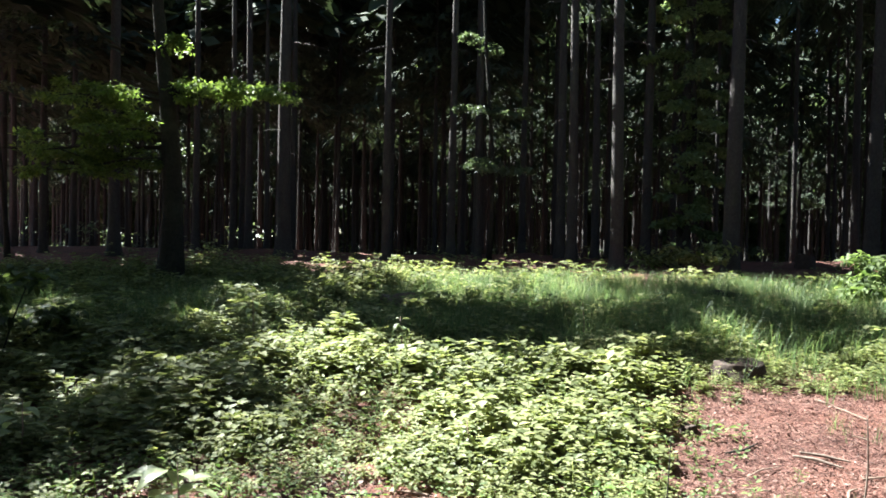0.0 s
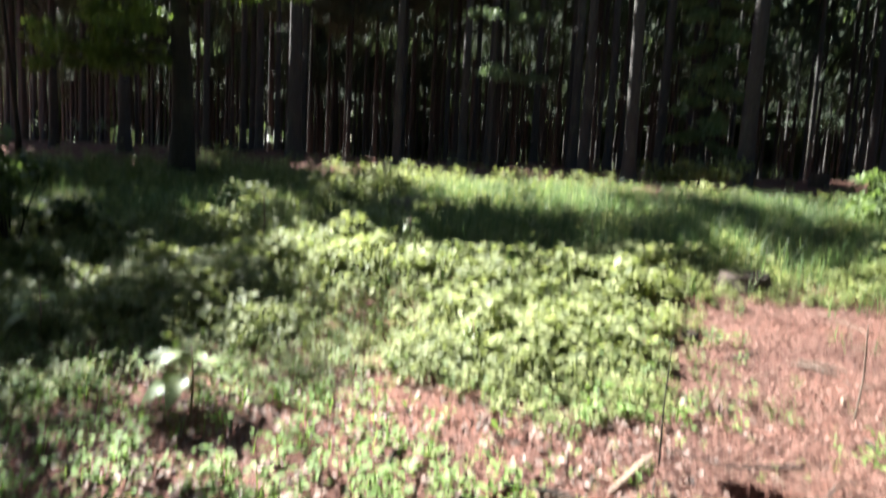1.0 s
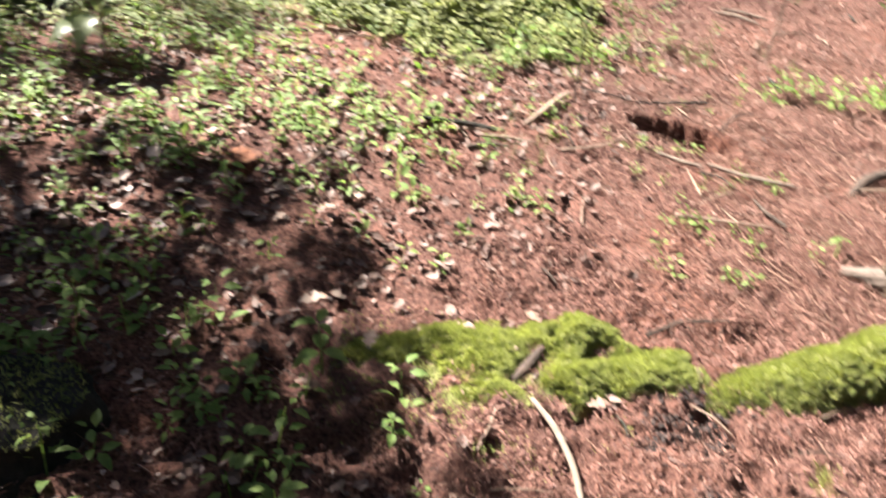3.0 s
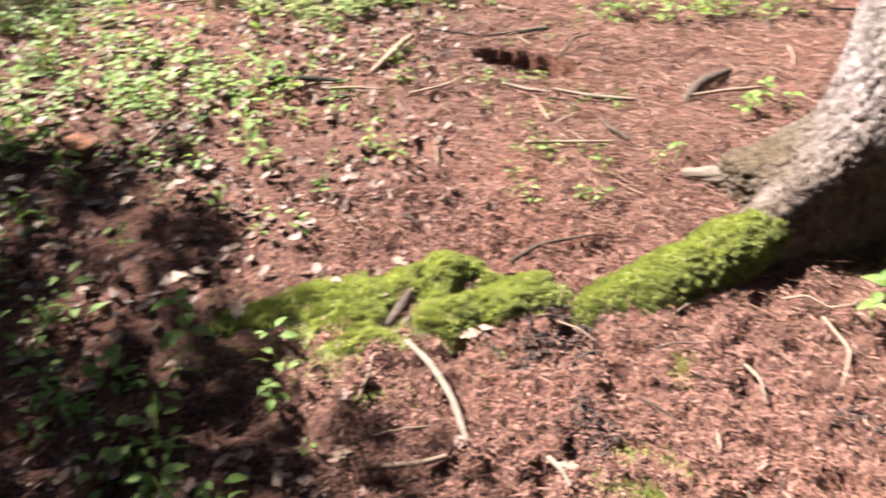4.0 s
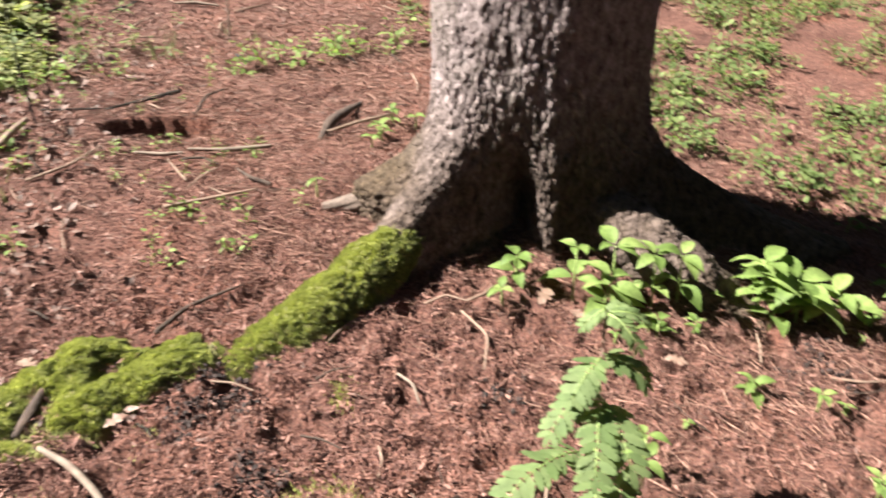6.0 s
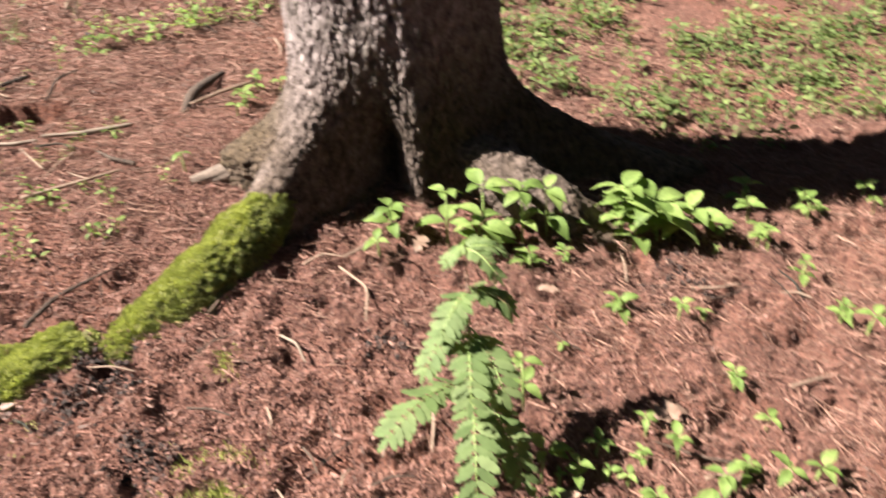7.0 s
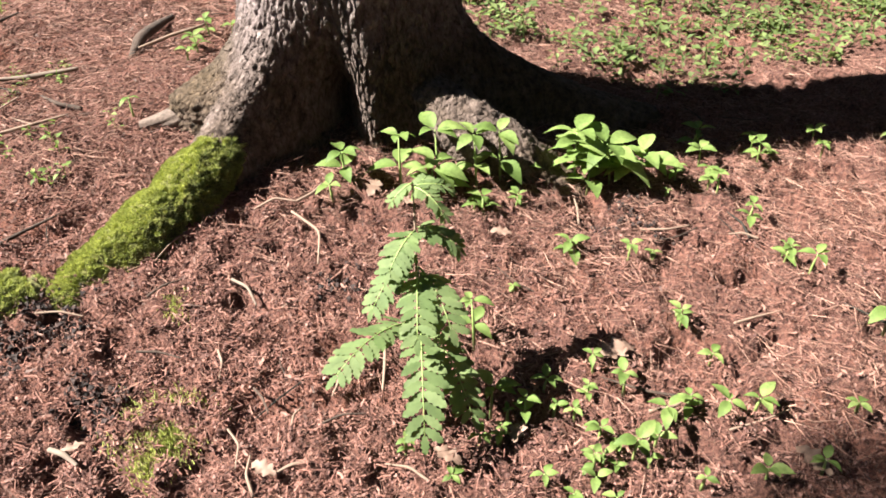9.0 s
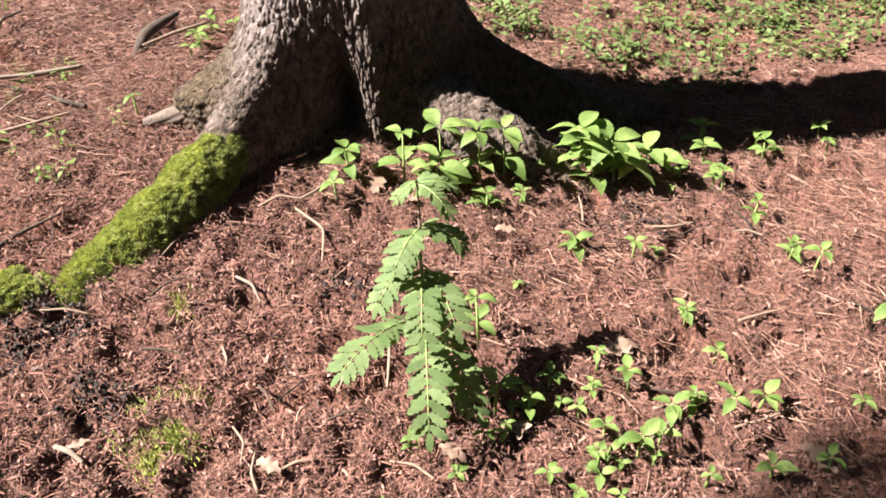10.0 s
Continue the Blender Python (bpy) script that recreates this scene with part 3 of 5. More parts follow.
def moss_tufts():
    """Small upright moss shoots all over the upper side of the mossy root."""
    tri = np.concatenate([V[F] for V, F in (moss_form(0), moss_form(1))])
    nrm = np.cross(tri[:, 1] - tri[:, 0], tri[:, 2] - tri[:, 0])
    area = np.linalg.norm(nrm, axis=1) / 2
    nrm /= np.linalg.norm(nrm, axis=1)[:, None] + 1e-12
    c = tri.mean(1)
    patch = fbm(c[:, 0] * 7, c[:, 1] * 7 + c[:, 2] * 7, 71)
    over = np.ones(len(tri), bool)
    flat = c[:, 0] < 1.0
    over[flat] = (mat_height(c[flat, 0], c[flat, 1]) > 0.0) | (c[flat, 0] > 0.93)
    ok = over & (nrm[:, 2] > -0.5) & (patch > 0.05) & (c[:, 0] < 1.70 + 0.2 * (patch - 0.5) - 0.5 * np.maximum(c[:, 1] - 1.91, 0) - 0.3 * np.maximum(1.87 - c[:, 1], 0)) & ~((c[:, 0] > 0.915) & (c[:, 0] < 0.945))
    p = area * ok
    n = 170000
    pick = rng.choice(len(tri), n, p=p / p.sum())
    w = rng.dirichlet((1, 1, 1), n)
    P = (tri[pick] * w[:, :, None]).sum(1)
    puff = fbm(P[:, 0] * 55, P[:, 1] * 55 + P[:, 2] * 55, 74, 2)
    P = P + (0.010 * (puff - 0.5) - 0.003)[:, None] * nrm[pick]
    nn = 0.6 * nrm[pick] + (0, 0, 0.4) + rng.normal(0, 0.3, (n, 3))
    yaw = np.arctan2(nn[:, 0], nn[:, 1]) * -1
    tilt = -np.arctan2(np.hypot(nn[:, 0], nn[:, 1]), nn[:, 2]) * 1.0
    shoot = np.array(((-0.24, 0, 0), (0.24, 0, 0), (0, 0.06, 1.0), (0, -0.24, 0.0)))
    W, G = spread(shoot, np.array(((0, 1, 2), (1, 3, 2))), P, yaw, tilt, 0, rng.uniform(0.006, 0.015, n) * (0.7 + 0.6 * puff))
    ob = new("moss", mesh_of("moss", W, [G], M_moss, True))
    tagged(ob, "bright green moss covering the spruce root", "moss", kind="stuff")


moss_tufts()


def ground_moss():
    """Thin moss that spreads from the root over the soil, and small patches farther off."""
    r = np.random.default_rng(72)
    n = 80000
    x, y = r.uniform(-0.2, 1.4, n), r.uniform(0.9, 2.15, n)
    d = np.abs(y - np.interp(x, (-0.1, 0.3, 0.9), (1.74, 1.76, 1.74)))
    want = np.exp(-(d / 0.13) ** 2) * (x < 0.7) + 0.7 * np.exp(-((x - 0.97) ** 2 + (y - 1.11) ** 2) / 0.09 ** 2) + 0.8 * np.exp(-((x - 0.3) ** 2 + (y - 1.62) ** 2) / 0.16 ** 2)
    keep = r.random(n) < want * smooth_step(0.42, 0.62, fbm(x * 9, y * 9, 73))
    P = np.stack([x, y, ground_z(x, y)], -1)[keep]
    m = len(P)
    shoot = np.array(((-0.13, 0, 0), (0.13, 0, 0), (0, 0.06, 1.0), (0, -0.13, 0.0)))
    W, G = spread(shoot, np.array(((0, 1, 2), (1, 3, 2), (3, 0, 2))), P, r.random(m) * 6.283, r.normal(0, 0.4, m), 0, r.uniform(0.006, 0.016, m))
    tagged(new("moss", mesh_of("moss", W, [G], M_moss)), "thin patchy moss on the soil", "moss", kind="stuff")


ground_moss()


def moss_tuft(x, y, wide, n, seed):
    """A small low tuft of olive moss on bare soil."""
    r = np.random.default_rng(seed)
    a, b = r.normal(x, wide, n), r.normal(y, wide, n)
    shoot = np.array(((-0.12, 0, 0), (0.12, 0, 0), (0, 0.06, 1.0), (0, -0.12, 0.0)))
    W, G = spread(shoot, np.array(((0, 1, 2), (1, 3, 2))), np.stack([a, b, ground_z(a, b) - 0.004], -1), r.random(n) * 6.283, r.normal(0, 0.5, n), 0, r.uniform(0.010, 0.022, n))
    tagged(new("moss", mesh_of("moss", W, [G], M_moss)), "small olive moss tuft on reddish soil", "moss", kind="stuff")


moss_tuft(0.97, 1.08, 0.05, 1500, 75)
moss_tuft(0.90, 0.98, 0.03, 500, 76)
moss_tuft(1.21, 1.42, 0.03, 350, 77)


# ---- spruce crowns and the forest ----
def spruce_crown(seed, low, high, reach, whorls=26, wide=0.2, along=4, branches=6, share=0.42, fine_whorls=0):
    """Drooping branches with needle sprays round a stem; the lowest whorls are finer."""
    r = np.random.default_rng(seed)
    P, yaw, tilt, size, thin = [], [], [], [], []
    for k in range(whorls):
        z = low + (high - low) * (k + r.random()) / whorls
        fine = k < fine_whorls
        length = reach * (1 - 0.85 * (z - low) / (high - low)) * r.uniform(0.75, 1.15)
        for b in range(branches):
            a = r.random() * 6.283
            for s in np.linspace(0.15, 1, 9 if fine else along):
                d = length * s
                for side in (-1, 0, 1):
                    aa = a + side * 0.6 + r.normal(0, 0.15)
                    P.append((d * math.sin(-a), d * math.cos(a), z - 0.28 * d + r.normal(0, 0.1)))
                    yaw.append(aa)
                    tilt.append(-0.35 + r.normal(0, 0.2))
                    size.append(length * (0.22 if fine else share) * r.uniform(0.6, 1.3))
                    thin.append(fine)
    P, yaw, tilt, size, thin = np.array(P), np.array(yaw), np.array(tilt), np.array(size), np.array(thin)
    pieces = []
    for sel, w in ((thin, 0.08), (~thin, wide)):
        if sel.any():
            spray = np.array(((0, 0, 0), (-w, 0.45, -0.05), (w, 0.45, -0.05), (0, 1.0, -0.14)), float)
            pieces.append(spread(spray, np.array(((0, 3, 1), (0, 2, 3))), P[sel], yaw[sel], tilt[sel], r.normal(0, 0.3, int(sel.sum())), size[sel]))
    return join(pieces)


def forest_trunk(seed, height, radius):
    """A tall straight stem with dead branch stubs."""
    r = np.random.default_rng(seed)
    zs = np.array((-0.4, 0.0, 0.15, 0.5, 1.5, 4, 8, 12, 15, height))
    rad = radius * np.interp(zs, (0, 0.15, 0.5, 1.5, height), (1.7, 1.35, 1.12, 1.0, 0.15))
    bend = np.stack([0.05 * np.sin(zs * 0.3 + seed), 0.05 * np.cos(zs * 0.23 + seed), zs], -1)
    pieces = [tube(bend, rad, 10)]
    for _ in range(18):
        z, a, l = r.uniform(1.2, 9), r.random() * 6.283, r.uniform(0.2, 1.1)
        d = np.array((math.cos(a), math.sin(a), -0.15))
        b = np.array((np.interp(z, zs, bend[:, 0]), np.interp(z, zs, bend[:, 1]), z))
        pieces.append(tube([b + d * radius * 0.6, b + d * l * 0.6, b + d * l + (0, 0, -0.1)], (0.011, 0.007, 0.003), 4, False))
    return join(pieces)


crowns = [mesh_of("crown", *(lambda c: (c[0], [c[1]]))(spruce_crown(100 + k, 6.0 + k * 0.5, 18.5, 2.4 + 0.2 * k, 20, 0.34, 3, 7, 0.55, 6)), M_spruce_leaf) for k in range(4)]
high_crown = mesh_of("crown", *(lambda c: (c[0], [c[1]]))(spruce_crown(121, 11.2, 14.4, 2.0, 14, 0.19)), M_spruce_leaf)
tuft_crown = mesh_of("crown", *(lambda c: (c[0], [c[1]]))(spruce_crown(122, 11.5, 14.5, 0.9, 8, 0.2)), M_spruce_leaf)
thin_crown = mesh_of("crown", *(lambda c: (c[0], [c[1]]))(spruce_crown(120, 10.5, 17.5, 1.5, 9, 0.2)), M_spruce_leaf)
far_crown = mesh_of("crown", *(lambda c: (c[0], [c[1]]))(spruce_crown(105, 4.8, 18.5, 2.6, 16, 0.32, 3, 7, 0.55, 5)), M_spruce_leaf)
trunks = [mesh_of("trunk", *(lambda c: (c[0], [c[1]]))(forest_trunk(200 + k, 18, 0.135)), M_gloom_bark) for k in range(4)]
edge_trunks = [mesh_of("trunk", *(lambda c: (c[0], [c[1]]))(forest_trunk(210 + k, 18, 0.135)), M_lit_edge_bark) for k in range(4)]
part("crown", mesh_of("crown", *(lambda c: (c[0], [c[1]]))(spruce_crown(99, 8, 24, 3.2)), M_spruce_leaf), spruce)


def forest_spruce(x, y, scale, k, yaw, tall=1.0, thin=False, bark=None):
    wide = 0.85 if bark else 0.55
    ob = empty_thing("forest_spruce", pose(x, y, float(ground_z(x, y)), 0, 0, yaw) @ Matrix.Diagonal((scale, scale, tall, 1)), "tall straight spruce with a bare lower stem in the dim forest", "tree", "forest spruces")
    part("trunk", (edge_trunks if bark else trunks)[k % 4], ob)
    part("crown", tuft_crown if thin == 3 else high_crown if thin == 2 else thin_crown if thin else far_crown if y > 27 else crowns[(k * 7 + 1) % 4], ob).scale = (max(1.0, wide / scale), max(1.0, wide / scale), 1)
    return ob


# stems that stand out at the forest's edge: x, y, thickness, kind of crown
EDGE_STEMS = ((-12.05, 17.0, 0.5, 3), (-11.4, 14.3, 0.9, 4), (-10.49, 15.8, 0.62, 4), (-8.49, 15.2, 0.85, 2), (-7.59, 17.0, 0.52, 2), (-7.11, 18.0, 0.5, 3), (-6.53, 17.5, 0.6, 3), (-6.33, 18.2, 0.5, 3), (-5.28, 16.5, 1.08, 3),
              (-2.90, 15.9, 0.6, 3), (-1.64, 17.0, 0.65, 3), (-1.02, 16.6, 0.45, 3), (0.67, 16.6, 0.68, 3), (0.87, 15.8, 0.7, 3), (1.44, 17.0, 0.56, 3), (1.67, 14.9, 0.84, 3), (2.58, 17.0, 0.74, 3),
              (3.38, 16.95, 0.95, 3), (3.76, 14.6, 1.05, 3), (6.56, 15.5, 0.95, 0), (8.4, 16.0, 0.9, 0))
for k, (x, y, s, kind) in enumerate(EDGE_STEMS):
    forest_spruce(x, y, s, k, 37 * k, 0.56 if kind == 4 else 0.74 if kind == 5 else 1.22 if x < -12 else 1.0 if x == -8.49 else 1.2 if kind == 2 else 0.96 if x < -8 else 0.6 if y > 18.1 else 1.05 if x < -7 else 0.95 if x < -5 else 1.0, kind if kind < 4 else 0, M_lit_edge_bark)
fr = np.random.default_rng(5)
spots = []
while len(spots) < 520:
    x, y = fr.uniform(-46, 40), 17.8 + 48 * fr.random() ** 1.1
    if abs(x) > 0.62 * y + 7 or any((x - a) ** 2 + (y - b) ** 2 < 0.9 for a, b in spots):
        continue
    spots.append((x, y))
spots.sort(key=lambda p: p[1])
spots += [(-30 + 5.2 * k, 64 + k * 7 % 3) for k in range(12)]
for k, (x, y) in enumerate(spots[:225]):
    gap = -14 < x < -1 and y < 25
    edge = gap and y < 18.6
    forest_spruce(x, y, fr.uniform(0.34, 0.68), k, fr.uniform(0, 360), 1.0 if edge else fr.uniform(0.6, 0.64) if gap and x > -4.5 else fr.uniform(0.42, 0.46) if gap and y < 19.3 else fr.uniform(0.52, 0.58) if gap and y < 21 else fr.uniform(0.6, 0.75) if gap else fr.uniform(0.85, 1.05), (2 if x < -6 else 3) if edge else 0)

def deep_forest():
    """The stems and crowns far back, too many to count."""
    P = np.array([(x, y, float(ground_z(x, y))) for x, y in spots[225:]])
    yaw, size = fr.random(len(P)) * 6.283, fr.uniform(0.7, 1.1, len(P))
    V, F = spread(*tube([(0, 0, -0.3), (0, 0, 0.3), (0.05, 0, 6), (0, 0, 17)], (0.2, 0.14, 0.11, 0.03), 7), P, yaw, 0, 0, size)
    tagged(new("deep_forest_stems", mesh_of("deep_forest_stems", V, [F], M_gloom_bark)), "dense dark spruce stems deep in the forest", "forest", kind="stuff")
    V, F = spread(*spruce_crown(140, 4.5, 18, 2.6, 8, 0.36, 3, 4, 0.6, 3), P, yaw, 0, 0, size)
    tagged(new("deep_forest_crowns", mesh_of("deep_forest_crowns", V, [F], M_spruce_leaf)), "dark needle crowns deep in the forest", "forest", kind="stuff")

    # an unseen closed wood added beside and behind the clearing to block sky light
    Q = []
    while len(Q) < 170:
        x, y = fr.uniform(-30, 30), fr.uniform(-28, 14)
        d, b = math.hypot(x, y), math.degrees(math.atan2(y, x))
        if d < 6.5 or d > 30 or 22 < b < 160 and d < 40 and not (b < 62 and d > 14):
            continue
        Q.append((x, y, float(ground_z(x, y))))
    Q = np.array(Q)
    yaw, size = fr.random(len(Q)) * 6.283, fr.uniform(0.8, 1.2, len(Q))
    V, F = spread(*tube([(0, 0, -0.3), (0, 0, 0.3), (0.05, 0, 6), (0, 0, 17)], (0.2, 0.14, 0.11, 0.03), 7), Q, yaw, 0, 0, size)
    tagged(new("unseen_wood_stems", mesh_of("unseen_wood_stems", V, [F], M_gloom_bark)), "unseen spruce stems added around the clearing", "forest", kind="stuff")
    V, F = spread(*spruce_crown(141, 1.2, 18, 2.8, 12, 0.14, 4, 7, 0.34), Q, yaw, 0, 0, size)
    tagged(new("wood_edge_crowns", mesh_of("wood_edge_crowns", V, [F], M_spruce_leaf)), "unseen dense dark spruce branches added around the clearing to block sky light", "forest", kind="stuff")


deep_forest()


def far_hedge():
    """Sunny green undergrowth at the far side of the forest."""
    r = np.random.default_rng(77)
    n = 64000
    x = r.uniform(-60, 55, n)
    y = 69 + 4 * vnoise(x * 0.2, x * 0, 3) + r.uniform(0, 3, n)
    z = ground_z(x, y) + 21 * r.random(n) ** 1.1 * (0.65 + 0.35 * fbm(x * 0.15, x * 0, 9))
    V, F = spread(*SMALL_LEAF, np.stack([x, y, z], -1), r.random(n) * 6.283, r.normal(0.6, 0.6, n), r.normal(0, 0.6, n), r.uniform(0.8, 1.9, n))
    tagged(new("far_undergrowth", mesh_of("far_undergrowth", V, [F], M_far_leaf)), "sunlit green undergrowth beyond the dark forest", "undergrowth", kind="stuff")


far_hedge()


# ---- broadleaf trees ----
def leaf_cloud(centres, radii, n, size, seed, form=SMALL_LEAF):
    r = np.random.default_rng(seed)
    pick = r.integers(0, len(centres), n)
    d = r.normal(0, 1, (n, 3))
    d /= np.linalg.norm(d, axis=1)[:, None]
    P = np.asarray(centres)[pick] + d * (np.asarray(radii)[pick] * r.random(n) ** 0.45)[:, None] * (1, 1, 0.36)
    return spread(form[0], form[1], P, r.random(n) * 6.283, r.normal(-0.2, 0.5, n), r.normal(0, 0.5, n), r.uniform(0.6, 1.3, n) * size)


def forest_understorey():
    """Leafy sprays and dead twigs between the stems."""
    r = np.random.default_rng(78)
    m = 420
    cx, cy = r.uniform(-34, 30, m), 19 + 42 * r.random(m) ** 0.9
    centres = np.stack([cx, cy, ground_z(cx, cy) + np.where(r.random(m) < 0.3, r.uniform(0.1, 0.8, m), r.uniform(3, 9, m))], -1)
    V, F = leaf_cloud(centres, r.uniform(0.5, 1.4, m), 26000, 0.14, 79)
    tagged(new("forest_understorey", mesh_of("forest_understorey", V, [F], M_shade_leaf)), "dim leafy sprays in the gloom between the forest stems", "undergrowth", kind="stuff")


forest_understorey()


def broadleaf(name, x, y, height, radius, limbs, leaves, leaf_size, seed, label, clump=0.9, mat_leaf=None, mat_bark=None):
    """limbs: (height on the stem, bearing, length, rise)."""
    r = np.random.default_rng(seed)
    ob = empty_thing(name, pose(x, y, float(ground_z(x, y))), label, "tree")
    zs = np.linspace(-0.3, height, 12)
    stem = np.stack([0.12 * np.sin(zs * 0.7 + seed), 0.12 * np.sin(zs * 0.5 + 2 * seed), zs], -1)
    stem[:, :2] -= stem[1, :2]
    pieces = [tube(stem, radius * np.interp(zs, (-0.3, 0.1, 0.6, height), (1.6, 1.35, 1.0, 0.15)), 14)]
    centres, radii = [], []
    for z, a, l, rise in limbs:
        b = np.array((np.interp(z, zs, stem[:, 0]), np.interp(z, zs, stem[:, 1]), z))
        d = np.array((math.cos(math.radians(a)), math.sin(math.radians(a)), rise))
        pts = [b, b + d * l * 0.35 + (0, 0, 0.05 * l), b + d * l * 0.7 + r.normal(0, 0.05 * l, 3), b + d * l]
        pieces.append(tube(pts, np.array((0.22, 0.16, 0.1, 0.03)) * radius * min(1, l / 2.0), 6))
        for s in np.linspace(0.3, 1.05, max(3, int(l / 0.22))):
            centres.append(b + d * l * s + r.normal(0, 0.12 * l, 3) * (1, 1, 0.4))
            radii.append(clump * r.uniform(0.5, 1.0) * (1.1 - 0.4 * s))
            pieces.append(tube([b + d * l * s * 0.9, centres[-1]], (0.012, 0.004), 4))
    V, F = join(pieces)
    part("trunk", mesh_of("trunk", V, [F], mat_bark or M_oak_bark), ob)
    W, G = leaf_cloud(centres, radii, leaves, leaf_size, seed)
    part("crown", mesh_of("crown", W, [G], mat_leaf or M_oak_leaf), ob)
    return ob


orr = random.Random(3)
oak_limbs = [(2.9, -6, 2.1, 0.0), (2.95, 6, 1.6, 0.03), (2.9, -20, 1.2, 0.05), (2.9, 188, 1.5, 0.06), (2.8, 215, 1.4, 0.0), (2.6, 165, 1.6, 0.0), (2.2, 195, 2.1, -0.10), (2.1, 172, 2.0, -0.12), (2.3, 225, 1.5, -0.08), (1.9, 200, 1.7, -0.12), (2.5, 180, 1.2, 0.0), (3.6, -40, 0.5, 0.1), (4.75, 175, 2.1, 0.02), (4.7, 200, 1.7, 0.02), (4.8, 5, 1.7, 0.03)]
oak_limbs += [(orr.uniform(5.2, 6.3), orr.uniform(0, 360), orr.uniform(0.9, 1.6), orr.uniform(0.0, 0.15)) for _ in range(14)]
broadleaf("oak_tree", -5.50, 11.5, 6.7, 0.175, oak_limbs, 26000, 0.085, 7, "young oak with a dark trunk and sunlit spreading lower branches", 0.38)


def crown_limbs(seed, n, z0, z1, l0, l1):
    r = random.Random(seed)
    return [(r.uniform(z0, z1), r.uniform(0, 360), r.uniform(l0, l1), r.uniform(0.0, 0.5)) for _ in range(n)]


# unseen trees added beside the clearing, towards the sun, to cast its shade
broadleaf("shade_tree", -5.5, 5.1, 9.6, 0.09, crown_limbs(21, 28, 4.3, 5.8, 0.3, 1.3) + [(4.5, -31, 2.2, 0.0), (4.6, -36, 2.0, 0.0), (4.4, -27, 2.2, 0.0), (4.7, -33, 1.9, 0.0), (4.9, -29, 2.3, 0.0), (5.0, -34, 2.1, 0.0), (9.1, -12, 1.15, 0.02), (9.2, 3, 1.2, 0.02)], 6100, 0.09, 23, "unseen broadleaf tree added to shade the clearing", 0.36)
broadleaf("shade_tree", -7.65, 7.2, 8.6, 0.13, crown_limbs(27, 16, 4.6, 6.2, 0.5, 1.1), 5200, 0.12, 28, "unseen broadleaf tree added to shade the clearing", 0.5)
broadleaf("shade_tree", -9.2, 9.6, 11.0, 0.18, crown_limbs(22, 20, 4.6, 9.4, 1.0, 2.1), 5000, 0.13, 24, "unseen broadleaf tree added to shade the clearing", 0.7)
broadleaf("shade_tree", -11.6, 11.6, 11.5, 0.18, crown_limbs(25, 24, 5.2, 11.0, 1.2, 2.6), 14000, 0.13, 26, "unseen broadleaf tree added to shade the clearing", 0.7)
broadleaf("shade_tree", -9.0, 11.0, 8.6, 0.12, crown_limbs(29, 16, 5.0, 8.4, 0.6, 1.5), 8500, 0.12, 30, "unseen broadleaf tree added to shade the clearing", 0.5)
# thin understorey trees under the forest's edge
broadleaf("understorey_tree", 3.33, 16.6, 8.2, 0.07, [(z, a, 0.55 + 0.06 * z, -0.35) for z, a in zip(np.linspace(0.7, 7.2, 30), np.arange(30) * 137.5)], 19000, 0.10, 31, "slender broadleaf tree in the shade, drooping leafy sprays painted as if sunlit", 0.36, M_lit_leaf)
# its limbs above 6.5 m are out of view, added to shade an edge stem
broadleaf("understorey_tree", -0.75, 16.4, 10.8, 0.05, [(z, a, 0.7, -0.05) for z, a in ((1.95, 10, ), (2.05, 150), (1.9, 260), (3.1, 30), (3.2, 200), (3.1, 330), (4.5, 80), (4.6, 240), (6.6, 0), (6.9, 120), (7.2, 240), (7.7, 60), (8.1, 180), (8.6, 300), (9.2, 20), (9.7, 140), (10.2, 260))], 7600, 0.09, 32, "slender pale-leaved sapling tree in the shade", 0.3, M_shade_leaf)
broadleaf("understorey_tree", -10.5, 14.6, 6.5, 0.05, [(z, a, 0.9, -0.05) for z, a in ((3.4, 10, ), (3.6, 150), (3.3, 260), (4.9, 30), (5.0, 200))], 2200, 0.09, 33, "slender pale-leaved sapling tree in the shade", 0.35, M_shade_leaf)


def bush(name, x, y, wide, tall, leaves, size, seed, label, mat=None):
    r = np.random.default_rng(seed)
    ob = empty_thing(name, pose(x, y, float(ground_z(x, y))), label, "bush")
    centres, radii, pieces = [], [], []
    for _ in range(16):
        a, d, z = r.random() * 6.283, wide * r.random() ** 0.5, tall * r.uniform(0.3, 1.0)
        c = np.array((d * math.cos(a), d * math.sin(a), z * (1 - 0.35 * d / wide)))
        pieces.append(tube([(0.1 * c[0], 0.1 * c[1], -0.05), 0.5 * c, c], (0.012, 0.008, 0.003), 5))
        centres.append(c)
        radii.append(0.24 * wide + 0.08)
    V, F = join(pieces)
    part("branching_stem", mesh_of("branching_stem", V, [F], M_oak_bark), ob)
    W, G = leaf_cloud(centres, radii, leaves, size, seed, LEAF)
    part("foliage", mesh_of("foliage", W, [G], mat or M_herb), ob)
    return ob


bush("bush", 4.95, 10.6, 0.8, 1.0, 1500, 0.11, 41, "leafy light green bush in the sunny clearing", M_low)
bush("bush", -4.75, 6.5, 0.75, 1.15, 1300, 0.13, 42, "leafy green bush in half shade", M_far_leaf)
bush("bush", 2.9, 14.6, 0.9, 0.6, 900, 0.12, 43, "low leafy bush in the shade of the forest edge")

